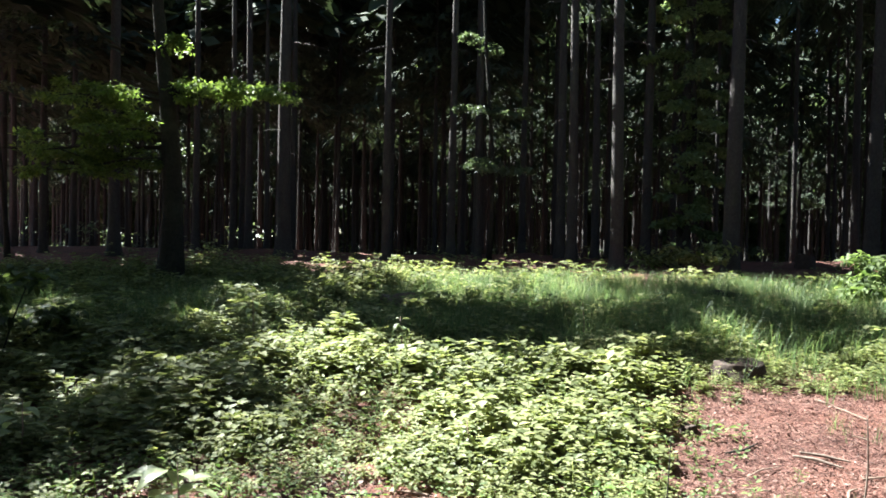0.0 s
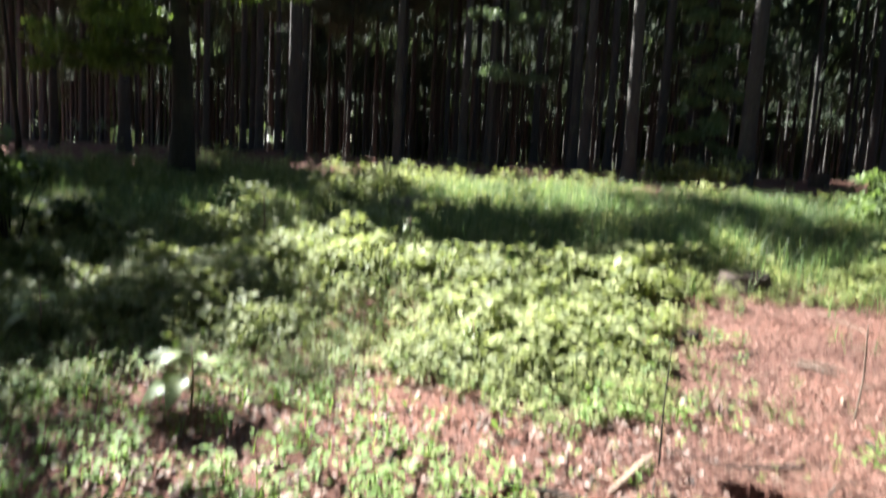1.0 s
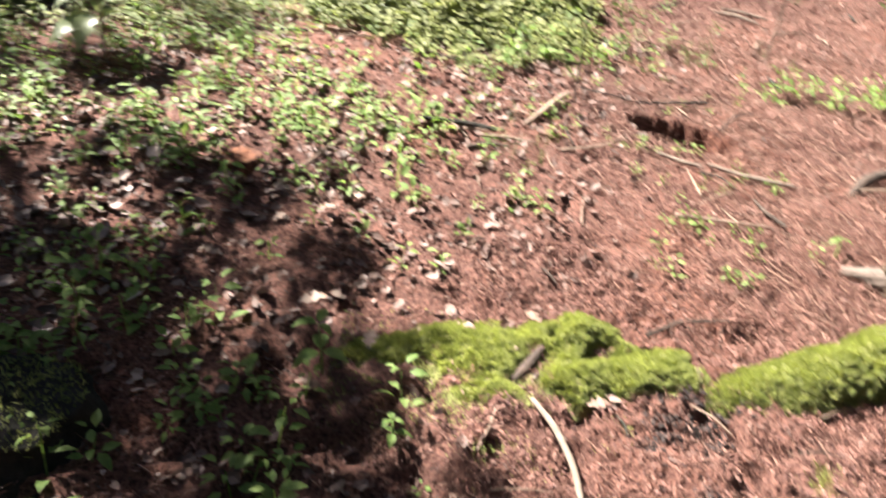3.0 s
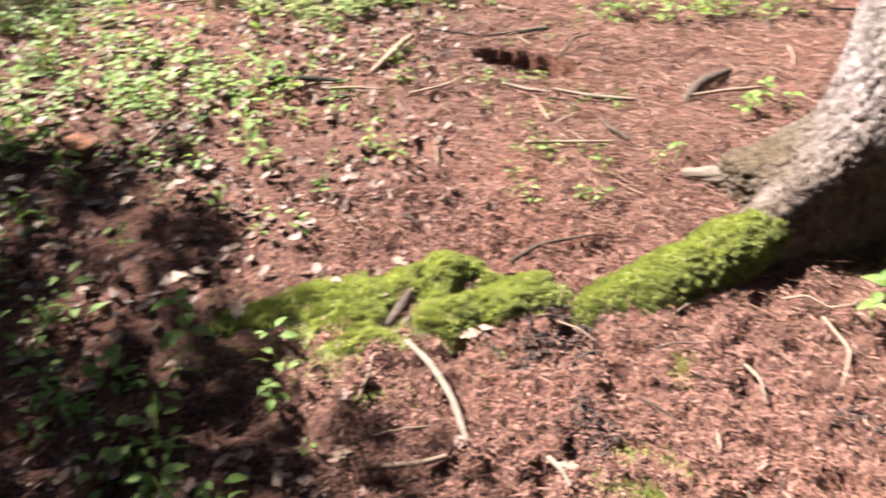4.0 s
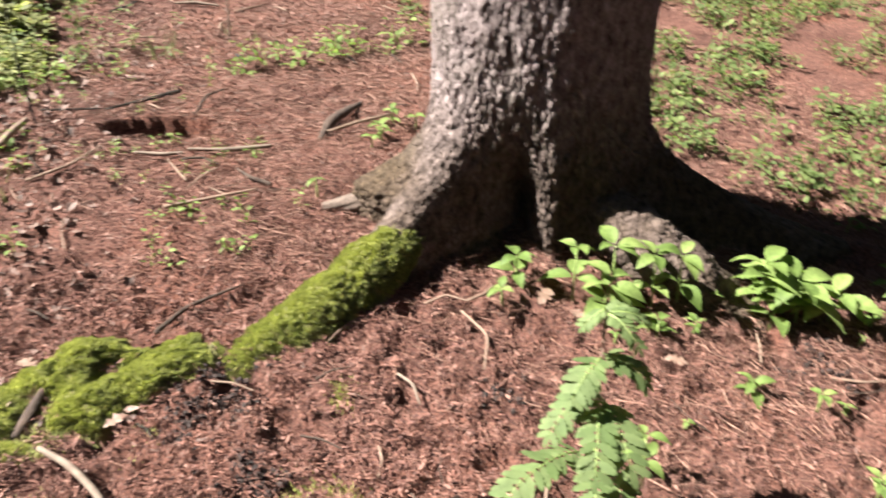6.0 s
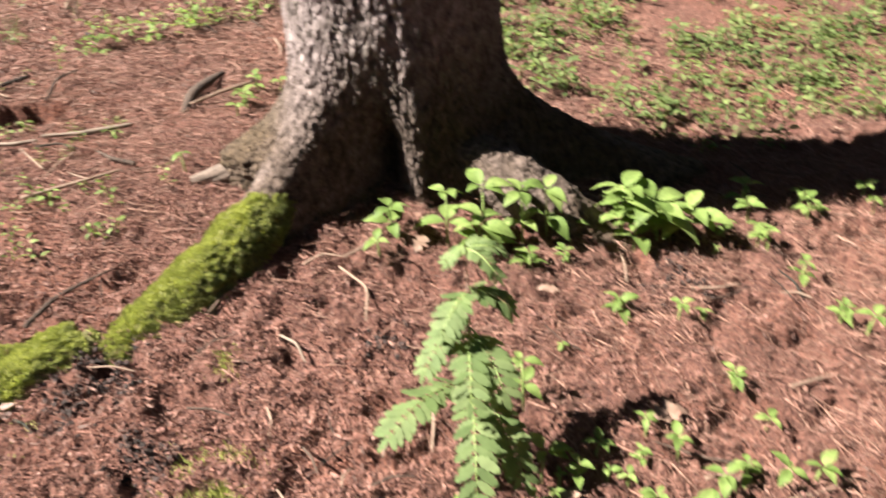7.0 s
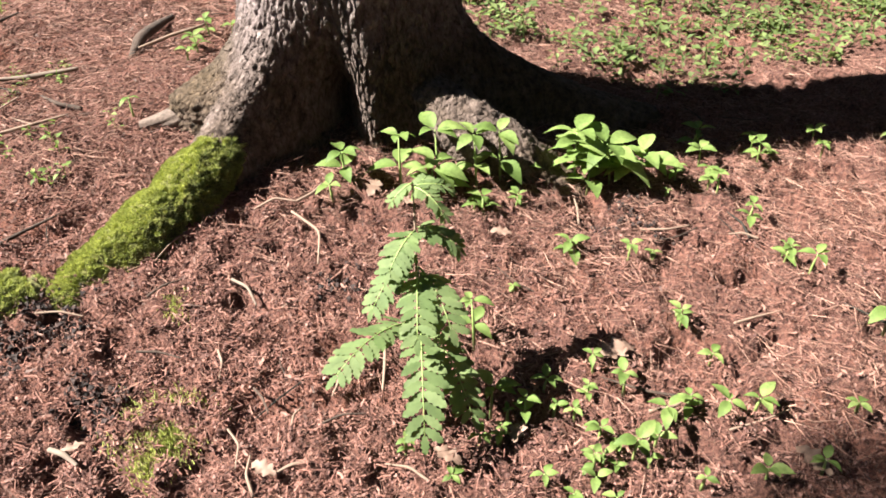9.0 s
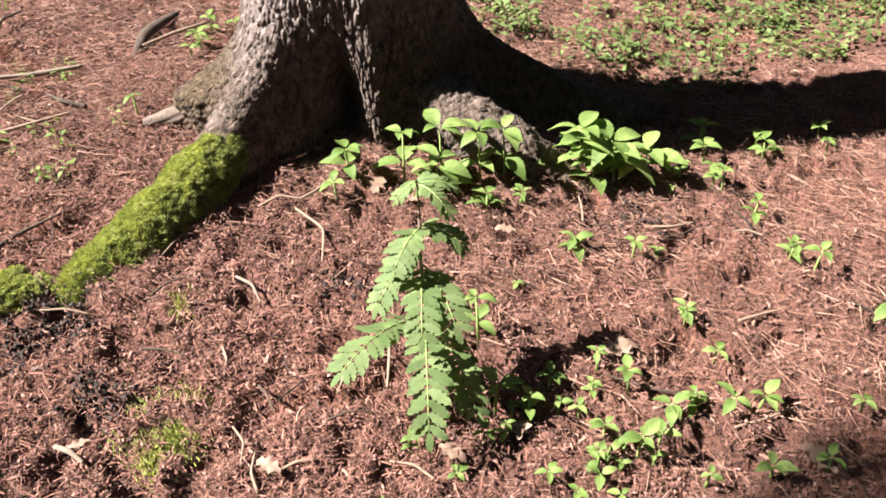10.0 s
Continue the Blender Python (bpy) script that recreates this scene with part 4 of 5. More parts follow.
# ---- plants of the clearing ----
def herb_form(seed, tiers=3, leaves=4, height=0.3, leaf=0.10, form=SMALL_LEAF, sway=0.25):
    r = np.random.default_rng(seed)
    P, yaw, tilt, size = [], [], [], []
    for k in range(tiers):
        z = height * (0.4 + 0.6 * k / max(1, tiers - 1))
        for j in range(leaves):
            a = 6.283 * j / leaves + k * 0.8 + r.normal(0, 0.25)
            o = 0.02
            P.append((-math.sin(a) * o, math.cos(a) * o, z + r.normal(0, 0.02)))
            yaw.append(a)
            tilt.append(r.normal(0.1, sway))
            size.append(leaf * r.uniform(0.7, 1.25) * (1.1 - 0.25 * k / tiers))
    L = spread(form[0], form[1], np.array(P), np.array(yaw), np.array(tilt), r.normal(0, sway, len(P)), np.array(size))
    S = (np.array(((-0.003, 0, -0.03), (0.003, 0, -0.03), (0.002, 0.004, height), (-0.002, 0.004, height))), np.array(((0, 1, 2), (0, 2, 3))))
    return join([L, S])


def field(name, label, category, forms, P, scale, mat, lean=0.15):
    """A cover of many plants that nobody could count."""
    pieces = []
    n = len(P)
    which = rng.integers(0, len(forms), n)
    for k, (V, F) in enumerate(forms):
        sel = which == k
        m = int(sel.sum())
        if m:
            pieces.append(spread(V, F, P[sel], rng.random(m) * 6.283, rng.normal(0, lean, m), rng.normal(0, lean, m), scale[sel]))
    V, F = join(pieces)
    return tagged(new(name, mesh_of(name, V, [F], mat)), label, category, kind="stuff")


def scatter_where(n, x0, x1, y0, y1, density, seed):
    """Places on the ground, kept with the chance that density(x, y) gives."""
    r = np.random.default_rng(seed)
    x, y = r.uniform(x0, x1, n), r.uniform(y0, y1, n)
    keep = r.random(n) < density(x, y)
    x, y = x[keep], y[keep]
    return np.stack([x, y, ground_z(x, y)], -1)


def herb_density(x, y):
    d = smooth_step(-0.25, 0.35, y - herb_edge(x + 1.4 * (fbm(x * 2.2, y * 2.2, 82) - 0.5)) + (fbm(x * 1.6, y * 1.6, 81) - 0.5) * 1.2)
    grassy = smooth_step(-1.5, 0, x) * smooth_step(7, 8.0, y)
    clump = 0.6 + 0.4 * smooth_step(0.36, 0.52, fbm(x * 3.2, y * 3.2, 88))
    return d * clump * (1 - 0.75 * grassy) * (0.35 + 0.65 * smooth_step(0.35, 0.6, fbm(x * 0.9, y * 0.9, 83))) * (1 - 0.4 * smooth_step(8.5, 11, y)) * (1 - 0.96 * smooth_step(12.2, 13.6, y))


BROAD_LEAF = (SMALL_LEAF[0] * (1.25, 1, 1), SMALL_LEAF[1])
herbs = [herb_form(300 + k, 2, 6, 0.09 + 0.022 * k, 0.080, BROAD_LEAF, 0.15) for k in range(6)]
Ph = scatter_where(110000, -9, 9, 2.5, 16, herb_density, 84)
field("herb_cover", "dense leafy green herbs covering the sunlit clearing", "undergrowth", herbs, Ph, rng.uniform(0.6, 1.25, len(Ph)) * (0.8 + 0.4 * smooth_step(0.4, 0.65, fbm(Ph[:, 0] * 1.7, Ph[:, 1] * 1.7, 89))) * (0.45 + 0.55 * smooth_step(0.0, 1.6, Ph[:, 1] - herb_edge(Ph[:, 0]))), M_herb, 0.09)


def grass_density(x, y):
    core = smooth_step(-2.2, -0.5, x) * smooth_step(6.9, 8.2, y) * (1 - smooth_step(11.8, 13.2, y)) * (1 - 0.5 * smooth_step(5, 7, x))
    spot = np.zeros_like(x)
    for a, b, s in ((-0.3, 6.6, 0.5), (0.1, 4.05, 0.25), (2.9, 6.5, 0.3), (-4.5, 8.5, 1.2), (0.42, 3.0, 0.1), (0.36, 3.3, 0.08), (1.5, 4.4, 0.14), (2.1, 4.2, 0.16), (0.66, 4.5, 0.2), (2.25, 5.65, 0.14)):
        spot = np.maximum(spot, np.exp(-((x - a) ** 2 + (y - b) ** 2) / s ** 2))
    return np.clip(np.maximum(core * (0.4 + 0.6 * fbm(x, y, 86)), 0.6 * spot) + 0.06 * ((y > herb_edge(x)) & (y < 13)), 0, 1)


blades = []
for k in range(5):
    r5 = np.random.default_rng(400 + k)
    bv, bf = blade_form(0.018, 0.3 + 0.1 * k)
    blades.append(spread(bv, bf, np.concatenate((r5.normal(0, 0.04, (7, 2)), np.zeros((7, 1))), 1), r5.random(7) * 6.283, r5.normal(0, 0.12, 7), r5.normal(0, 0.1, 7), r5.uniform(0.25, 0.5, 7)))
Pg = scatter_where(42000, -8, 9, 2.5, 14.5, grass_density, 87)
field("tall_grass", "tall soft green grass in the clearing", "grass", blades, Pg, rng.uniform(0.45, 1.05, len(Pg)) * (0.3 + 0.7 * smooth_step(4.5, 8.0, Pg[:, 1])) * (1 - 0.4 * smooth_step(11, 13, Pg[:, 1])), M_grass, 0.08)


def low_density(x, y):
    """Sparse seedlings: the shaded corner, and the strip behind the big spruce."""
    left = smooth_step(0.1, -0.9, x + 0.25 * (y - 2)) * smooth_step(0.8, 1.2, y) * 0.7
    clump = 1.2 * np.exp(-((x + 0.45) / 0.55) ** 2 - ((y - 3.15 + 0.25 * x) / 0.34) ** 2)
    behind = smooth_step(0, 0.3, y - 1.75 + 0.94 * (x - 3.35)) * smooth_step(3.0, 3.4, x) * (0.7 + 0.6 * smooth_step(3.0, 5.0, y)) * smooth_step(0.40, 0.56, fbm(x * 1.7, y * 1.7, 96))
    near_back = 0.5 * np.exp(-((x - 3.75) / 0.45) ** 2 - ((y - 1.68) / 0.32) ** 2) + 0.4 * np.exp(-((x - 3.55) / 0.3) ** 2 - ((y - 2.25) / 0.4) ** 2)
    strip = 0.8 * np.exp(-((x - 2.15) / 0.5) ** 2 - ((y - 3.85) / 0.12) ** 2)
    sparse = 0.3 * smooth_step(-0.2, 0.3, x) * (1 - smooth_step(1.2, 1.8, x)) * smooth_step(1.9, 2.4, y) * smooth_step(0.4, 0.6, fbm(x * 3, y * 3, 94))
    among = 0.32 * smooth_step(0.9, 0.1, x) * smooth_step(1.95, 2.15, y) * smooth_step(0.42, 0.58, fbm(x * 3.5, y * 3.5, 92))
    return np.clip(np.maximum.reduce((sparse, near_back, among, left * smooth_step(0.35, 0.6, fbm(x * 2, y * 2, 97)), clump, behind, strip)), 0, 1) * (1 - 0.75 * np.exp(-((x + 1.5) / 0.6) ** 2 - ((y - 2.55) / 0.42) ** 2))


seedlings = [herb_form(350 + k, 2, 4, 0.05 + 0.018 * k, 0.046, LEAF) for k in range(5)]
Pl = scatter_where(12000, -4.5, 8, 0.9, 6.5, low_density, 98)
low_size = rng.uniform(0.7, 1.4, len(Pl)) * np.where(Pl[:, 0] < 0.2, 0.85, 1.0) * np.where((Pl[:, 0] > 0.1) & (Pl[:, 0] < 1.7) & (Pl[:, 1] < 4), np.where(Pl[:, 0] > 0.6, 0.45, 0.65), 1.0)
far_low = (Pl[:, 0] > 3.0) | (Pl[:, 1] > 4.2)
plain_seedlings = [herb_form(360 + k, 2, 5, 0.04 + 0.015 * k, 0.042) for k in range(5)]
field("seedlings", "low green seedlings on the forest floor", "undergrowth", seedlings, Pl[~far_low], low_size[~far_low], M_balsam)
field("seedlings", "low green seedlings in the sun behind the big spruce", "undergrowth", plain_seedlings, Pl[far_low], low_size[far_low], M_low)

# ---- litter ----
def litter(name, label, form, n, size, mat, density, area, seed, flat=0.17):
    P = scatter_where(n, *area, density, seed)
    P[:, 2] += fine_z(P[:, 0], P[:, 1]) + rng.uniform(-0.004, 0.016, len(P))
    m = len(P)
    V, F = spread(form[0], form[1], P, rng.random(m) * 6.283, rng.normal(0, flat, m), rng.normal(0, flat * 2, m), rng.uniform(*size, m))
    return tagged(new(name, mesh_of(name, V, [F], mat, True)), label, "litter", kind="stuff")


straw = (np.array(((-0.011, 0, 0), (0, 0.05, 0.025), (0.011, 0, 0), (0.06, 1, 0.01))), np.array(((0, 3, 1), (1, 3, 2))))
splinter = (np.array(((-0.055, 0, 0), (0, 0.1, 0.07), (0.055, 0, 0), (0.10, 1, 0.02), (0.02, 0.9, -0.02))), np.array(((0, 4, 1), (1, 3, 2), (1, 4, 3))))
flake = (np.array(((0, 0, 0), (-0.14, 0.22, 0.05), (0.10, 0.15, 0.10), (-0.05, 0.55, 0.02), (0.17, 0.62, 0.09), (-0.12, 0.85, 0.07), (0.05, 1, 0.0))), np.array(((0, 2, 1), (1, 2, 3), (2, 4, 3), (3, 4, 5), (5, 4, 6))))
leaf_scrap = (np.array(((0, 0, 0), (-0.3, 0.25, 0.12), (0.22, 0.3, 0.05), (-0.12, 0.5, 0.0), (-0.34, 0.72, 0.1), (0.3, 0.66, 0.14), (0.02, 0.8, 0.03), (0.05, 1.05, 0.12))), np.array(((0, 2, 3), (0, 3, 1), (1, 3, 4), (3, 6, 4), (2, 5, 3), (3, 5, 6), (6, 5, 7))))


def bare(x, y):
    return (1 - 0.9 * smooth_step(0.0, 0.8, y - herb_edge(x))) * (torn_hole(x, y) < 0.25)


def needly(x, y):
    return bare(x, y) * (0.12 + 0.88 * smooth_step(1.5, 2.4, x + 0.35 * y)) * (0.35 + 0.65 * smooth_step(0.38, 0.6, fbm(x * 2.2, y * 2.2, 102)))


litter("needle_litter", "dry brown spruce needles and straws strewn on the soil", straw, 150000, (0.03, 0.115), M_needle, needly, (-1.2, 4.6, -0.5, 4.6), 91)
litter("needle_litter", "dry brown spruce needles and straws strewn on the soil", straw, 34000, (0.03, 0.10), M_needle, bare, (0.2, 5.5, 4.4, 7.3), 92)
litter("needle_litter", "short broken needles and bark bits on the soil", straw, 70000, (0.015, 0.06), M_bit, bare, (0.0, 4.3, -0.5, 2.5), 87, 0.45)
litter("needle_litter", "short broken needles and bark bits on the soil", straw, 45000, (0.015, 0.055), M_bit, bare, (-0.4, 4.2, 2.5, 4.6), 85, 0.5)
litter("leaf_litter", "brown crumbled leaf scraps on the soil", flake, 40000, (0.008, 0.03), M_flake, bare, (-1.5, 4.6, -0.5, 5.0), 93, 0.35)
litter("leaf_litter", "brown crumbled leaf scraps on the soil", flake, 9000, (0.015, 0.045), M_flake, bare, (0.2, 5.0, 3.6, 7.2), 89, 0.4)
litter("needle_litter", "dry brown spruce needles and straws strewn on the soil", straw, 12000, (0.03, 0.09), M_needle, bare, (4.4, 8.5, -0.5, 4.6), 90)


litter("needle_litter", "dry brown spruce needles and straws strewn on the soil", straw, 14000, (0.03, 0.09), M_needle, bare, (-4, 6, -4, -0.5), 86)


def leafy(x, y):
    return smooth_step(1.05, -0.5, x + 0.45 * (2 - y)) ** 1.3 * bare(x, y) * (0.25 + 0.75 * smooth_step(0.4, 0.6, fbm(x * 2.6, y * 2.6, 101)))


litter("leaf_litter", "pale dead leaves lying on the shaded soil", leaf_scrap, 16000, (0.018, 0.06), M_leaf_scrap, leafy, (-4.0, 1.4, 1.0, 4.6), 94, 0.3)
litter("leaf_litter", "large paler dead leaves in a patch of dappled sun", leaf_scrap, 1500, (0.05, 0.095), M_pale_scrap, lambda x, y: np.exp(-((x + 1.45) / 0.6) ** 2 - ((y - 2.4) / 0.5) ** 2), (-3.0, 0.3, 1.2, 3.6), 95, 0.35)


# ---- single plants by the big spruce ----
def ovate_leaf(width, fold, droop):
    """A broad pointed leaf one unit long, arched, with finely toothed edges and sunken side veins."""
    n, V, F = 14, [], []
    for k in range(n + 1):
        t = k / n
        w = width * 0.5 * (math.sin(math.pi * t ** 0.85) ** 0.85 if 0 < t < 1 else 0.0) * (1 - 0.25 * t) * (1.04 if k % 2 else 0.97)
        zc = 0.10 * math.sin(math.pi * t * 0.9) - droop * t * t
        for q in (-1, -0.5, 0, 0.5, 1):
            V.append((q * w, t - 0.03 * abs(q), zc + fold * abs(q) * w * 2 - (0.012 if k % 2 and abs(q) == 0.5 else 0.0)))
    for k in range(n):
        for j in range(4):
            a = 5 * k + j
            F += [(a, a + 1, a + 6), (a, a + 6, a + 5)]
    return np.array(V), np.array(F)


SHEEN_LEAF = mesh_of("leaf", *(lambda c: (c[0], [c[1]]))(ovate_leaf(0.55, 0.1, 0.3)), M_sheen_leaf)
BALSAM_LEAF = mesh_of("leaf", *(lambda c: (c[0], [c[1]]))(ovate_leaf(0.6, 0.12, 0.22)), M_balsam)


def on_ground(x, y, up=0.0):
    return float(ground_z(x, y)) + up


def balsam(x, y, tall, leaf, tiers, seed, name="balsam_plant", label="fresh green broad-leaved seedling in the sun on brown needles"):
    r = random.Random(seed)
    ob = empty_thing(name, pose(x, y, on_ground(x, y)), label, "plant", "green seedlings under the spruce")
    lx, ly = r.uniform(-0.15, 0.15) * tall, r.uniform(-0.15, 0.15) * tall
    V, F = tube([(0, 0, -0.03), (lx * 0.4, ly * 0.4, tall * 0.5), (lx, ly, tall)], (0.005, 0.004, 0.002), 6)
    part("stem", mesh_of("stem", V, [F], M_stem), ob)
    a = r.uniform(0, 360)
    for k in range(tiers):
        f = 1.0 if tiers == 1 else 0.45 + 0.55 * k / (tiers - 1)
        for j in range(4 if k == tiers - 1 and tiers > 1 else 3 if tiers > 1 else 4):
            a += 360 / 3.3 + r.uniform(-18, 18)
            big = 0.86 * leaf * r.uniform(0.65, 1.15) * (1.0 if k < tiers - 1 or tiers == 1 else 0.85)
            lf = child(new("leaf", BALSAM_LEAF), ob)
            lf.matrix_basis = pose(lx * f, ly * f, tall * f, r.uniform(-16, 26), r.uniform(-14, 14), a) @ Matrix.Diagonal((big, big, big, 1)) @ Matrix.Translation((0, 0.12, 0))
    return ob


# x, y, height, leaf length, tiers of leaves
for k, (x, y, h, l, n) in enumerate(((1.93, 1.56, 0.10, 0.11, 2), (2.05, 1.40, 0.20, 0.13, 2), (2.10, 1.30, 0.13, 0.16, 2), (2.36, 1.22, 0.20, 0.12, 2), (2.58, 1.06, 0.20, 0.15, 4), (2.66, 0.96, 0.17, 0.17, 4), (2.78, 0.92, 0.11, 0.17, 3), (2.70, 1.05, 0.13, 0.14, 3), (2.17, 1.34, 0.21, 0.13, 2), (2.26, 1.24, 0.20, 0.12, 2), (2.58, 1.0, 0.09, 0.13, 2))):
    balsam(x, y, h, l, n, 500 + k, label="tall fresh green seedling with broad pointed leaves beside the spruce roots")
for k, (x, y, h, l, n) in enumerate(((3.15, 0.93, 0.09, 0.09, 2), (3.3, 0.76, 0.07, 0.08, 1), (3.55, 0.63, 0.06, 0.07, 1), (2.95, 0.73, 0.08, 0.08, 2), (2.88, 0.83, 0.07, 0.08, 2), (1.83, 1.50, 0.06, 0.075, 1), (2.17, 1.16, 0.05, 0.055, 1), (1.76, 0.75, 0.14, 0.085, 2), (2.27, 0.41, 0.04, 0.05, 1), (1.94, 0.36, 0.06, 0.07, 1), (2.0, 0.2, 0.06, 0.075, 2), (1.92, 0.22, 0.07, 0.075, 1), (2.12, 0.08, 0.06, 0.075, 1))):
    balsam(x, y, h, 0.85 * l, n, 530 + k)
for k, (x, y, h, l, n) in enumerate(((2.04, 0.13, 0.07, 0.07, 1), (1.77, 0.21, 0.08, 0.08, 1), (2.06, -0.13, 0.05, 0.07, 1), (1.94, -0.05, 0.05, 0.07, 1), (1.77, 0.5, 0.05, 0.06, 1), (1.66, 0.47, 0.07, 0.07, 2), (1.75, 0.3, 0.05, 0.06, 1), (2.70, -0.02, 0.08, 0.12, 1), (2.32, -0.1, 0.04, 0.06, 1), (1.57, 2.42, 0.07, 0.06, 1), (2.02, 2.72, 0.07, 0.09, 2), (2.13, 2.80, 0.08, 0.10, 2), (1.94, 2.66, 0.05, 0.07, 1), (2.20, 2.72, 0.06, 0.08, 1), (-0.22, 1.70, 0.18, 0.12, 2), (0.02, 1.45, 0.08, 0.07, 2), (2.78, 0.35, 0.05, 0.05, 2))):
    balsam(x, y, h, 0.8 * l, n, 560 + k)
for k, (x, y) in enumerate(((2.25, 0.39), (2.75, 0.33), (2.73, 0.24), (2.25, 0.81), (2.36, 0.66), (2.86, 0.52), (2.44, 1.18), (2.17, 1.12), (2.92, 0.68), (2.98, 0.74), (3.06, 0.84), (3.25, 0.70), (3.49, 0.56), (3.82, 0.42), (1.62, 0.55))):
    balsam(x, y, 0.05 + 0.02 * (k % 3), 0.05 + 0.009 * (k % 4), 1 + k % 2, 640 + k)
gr = random.Random(19)
for k in range(9):
    x, y = gr.gauss(1.74, 0.14), gr.gauss(0.34, 0.12)
    balsam(x, y, gr.uniform(0.03, 0.07), gr.uniform(0.03, 0.045), 1 + k % 2, 660 + k)
sr = random.Random(9)
for k in range(24):
    x, y = sr.uniform(1.0, 3.6), sr.uniform(-0.3, 1.2)
    if x - 0.6 > 2.2 * (y + 0.5) or (x < 1.7 and y > 0.6):
        x = 1.35 + 0.5 * sr.random()
        y = 0.15 + 0.4 * sr.random()
    balsam(x, y, sr.uniform(0.02, 0.05), sr.uniform(0.028, 0.05), 1, 600 + k, "seedling", "tiny green seedling among brown needles")


def serrated_leaflet():
    """A narrow toothed leaflet one unit long."""
    n = 9
    V = [(0, k / n, 0.04 * math.sin(3.14 * k / n)) for k in range(n + 1)]
    V[-1] = (0, 1, -0.05)
    F = []
    for side in (-1, 1):
        base = len(V)
        for k in range(1, n):
            w = 0.235 * math.sin(3.1416 * (k / n) ** 0.8) ** 0.7 * (1.0 if k % 2 else 0.7)
            V.append((side * w, k / n + 0.05, 0.035))
        e = [0] + list(range(base, base + n - 1)) + [n]
        for k in range(n):
            a, b, c, d = k, k + 1, e[k + 1], e[k]
            f = [(a, b, c), (a, c, d)]
            for t in f:
                if len(set(t)) == 3:
                    F.append(t if side < 0 else t[::-1])
    return np.array(V), np.array(F)


LEAFLET = mesh_of("leaflet", *(lambda c: (c[0], [c[1]]))(serrated_leaflet()), M_rowan)


def compound_leaf(parent, base, tip, arch, pairs, width, bare_share, seed):
    """A feathery leaf from base to tip, arched up by a share of its length, with paired toothed leaflets."""
    r = random.Random(seed)
    base, tip = np.array(base), np.array(tip)
    length = float(np.linalg.norm(tip - base))
    P = np.array([base + (tip - base) * t + np.array((0, 0, arch * length * 4 * t * (1 - t))) for t in np.linspace(0, 1, 7)])
    V, F = tube(P, np.linspace(0.003, 0.0012, 7), 5)
    rachis = part("compound_leaf", mesh_of("compound_leaf", V, [F], M_stem), parent)
    G = np.gradient(P, axis=0)

    def put(t, ang, side, size):
        p = [np.interp(t * 6, np.arange(7), P[:, c]) for c in range(3)]
        T = Vector([np.interp(t * 6, np.arange(7), G[:, c]) for c in range(3)]).normalized()
        S = Vector((0, 0, 1)).cross(T).normalized()
        N = T.cross(S)
        Y = (math.cos(ang) * T + side * math.sin(ang) * S + r.uniform(-0.35, 0.10) * N).normalized()
        X = Y.cross(N).normalized()
        Z = X.cross(Y)
        m = Matrix.Identity(4)
        for row in range(3):
            m[row][0], m[row][1], m[row][2], m[row][3] = X[row] * size, Y[row] * size, Z[row] * size, float(p[row])
        child(new("leaflet", LEAFLET), rachis).matrix_basis = m

    for k in range(pairs):
        t = bare_share + (0.96 - bare_share) * k / (pairs - 1)
        for side in (-1, 1):
            put(t, math.radians(r.uniform(46, 62)), side, width * (1.0 - 0.3 * (k / (pairs - 1)) ** 2 - 0.2 * (1 - k / (pairs - 1)) ** 2) * r.uniform(0.78, 1.0))
    put(0.99, 0.0, 1, 0.55 * width)


def rowan(x, y):
    g = on_ground(x, y)
    ob = empty_thing("rowan_sapling", pose(x, y, g), "young rowan sapling with feathery toothed green leaves", "sapling")
    V, F = tube([(0, 0, -0.03), (-0.01, 0.01, 0.2), (0.01, 0.02, 0.38), (0.02, 0.03, 0.56)], (0.005, 0.0045, 0.0035, 0.002), 7)
    part("stem", mesh_of("stem", V, [F], M_twig), ob)
    # height on the stem, tip beside the stem's foot, arch, pairs, leaflet length, bare share of the stalk
    for k, (z, tip, arch, pairs, w, b) in enumerate((
            (0.55, (0.10, -0.02, 0.53), 0.12, 8, 0.045, 0.15), (0.56, (-0.04, 0.04, 0.53), 0.12, 8, 0.04, 0.15), (0.55, (0.03, -0.07, 0.51), 0.15, 8, 0.045, 0.15), (0.53, (0.07, 0.04, 0.55), 0.1, 7, 0.04, 0.15),
            (0.44, (0.07, -0.07, 0.40), 0.1, 9, 0.066, 0.1), (0.43, (-0.11, -0.02, 0.39), 0.12, 9, 0.07, 0.1), (0.38, (-0.17, -0.02, 0.31), 0.12, 11, 0.066, 0.15),
            (0.32, (-0.15, -0.16, 0.29), 0.14, 11, 0.075, 0.15), (0.14, (-0.31, -0.045, 0.205), 0.16, 12, 0.082, 0.2), (0.17, (-0.24, -0.275, 0.125), 0.2, 12, 0.088, 0.3), (0.14, (-0.10, -0.29, 0.10), 0.18, 12, 0.08, 0.35),
            (0.32, (-0.06, -0.18, 0.28), 0.14, 8, 0.09, 0.25))):
        compound_leaf(ob, (0.02 * z / 0.55, 0.03 * z / 0.55, z), tip, arch, pairs, w, b, 700 + k)


rowan(1.605, 0.79)


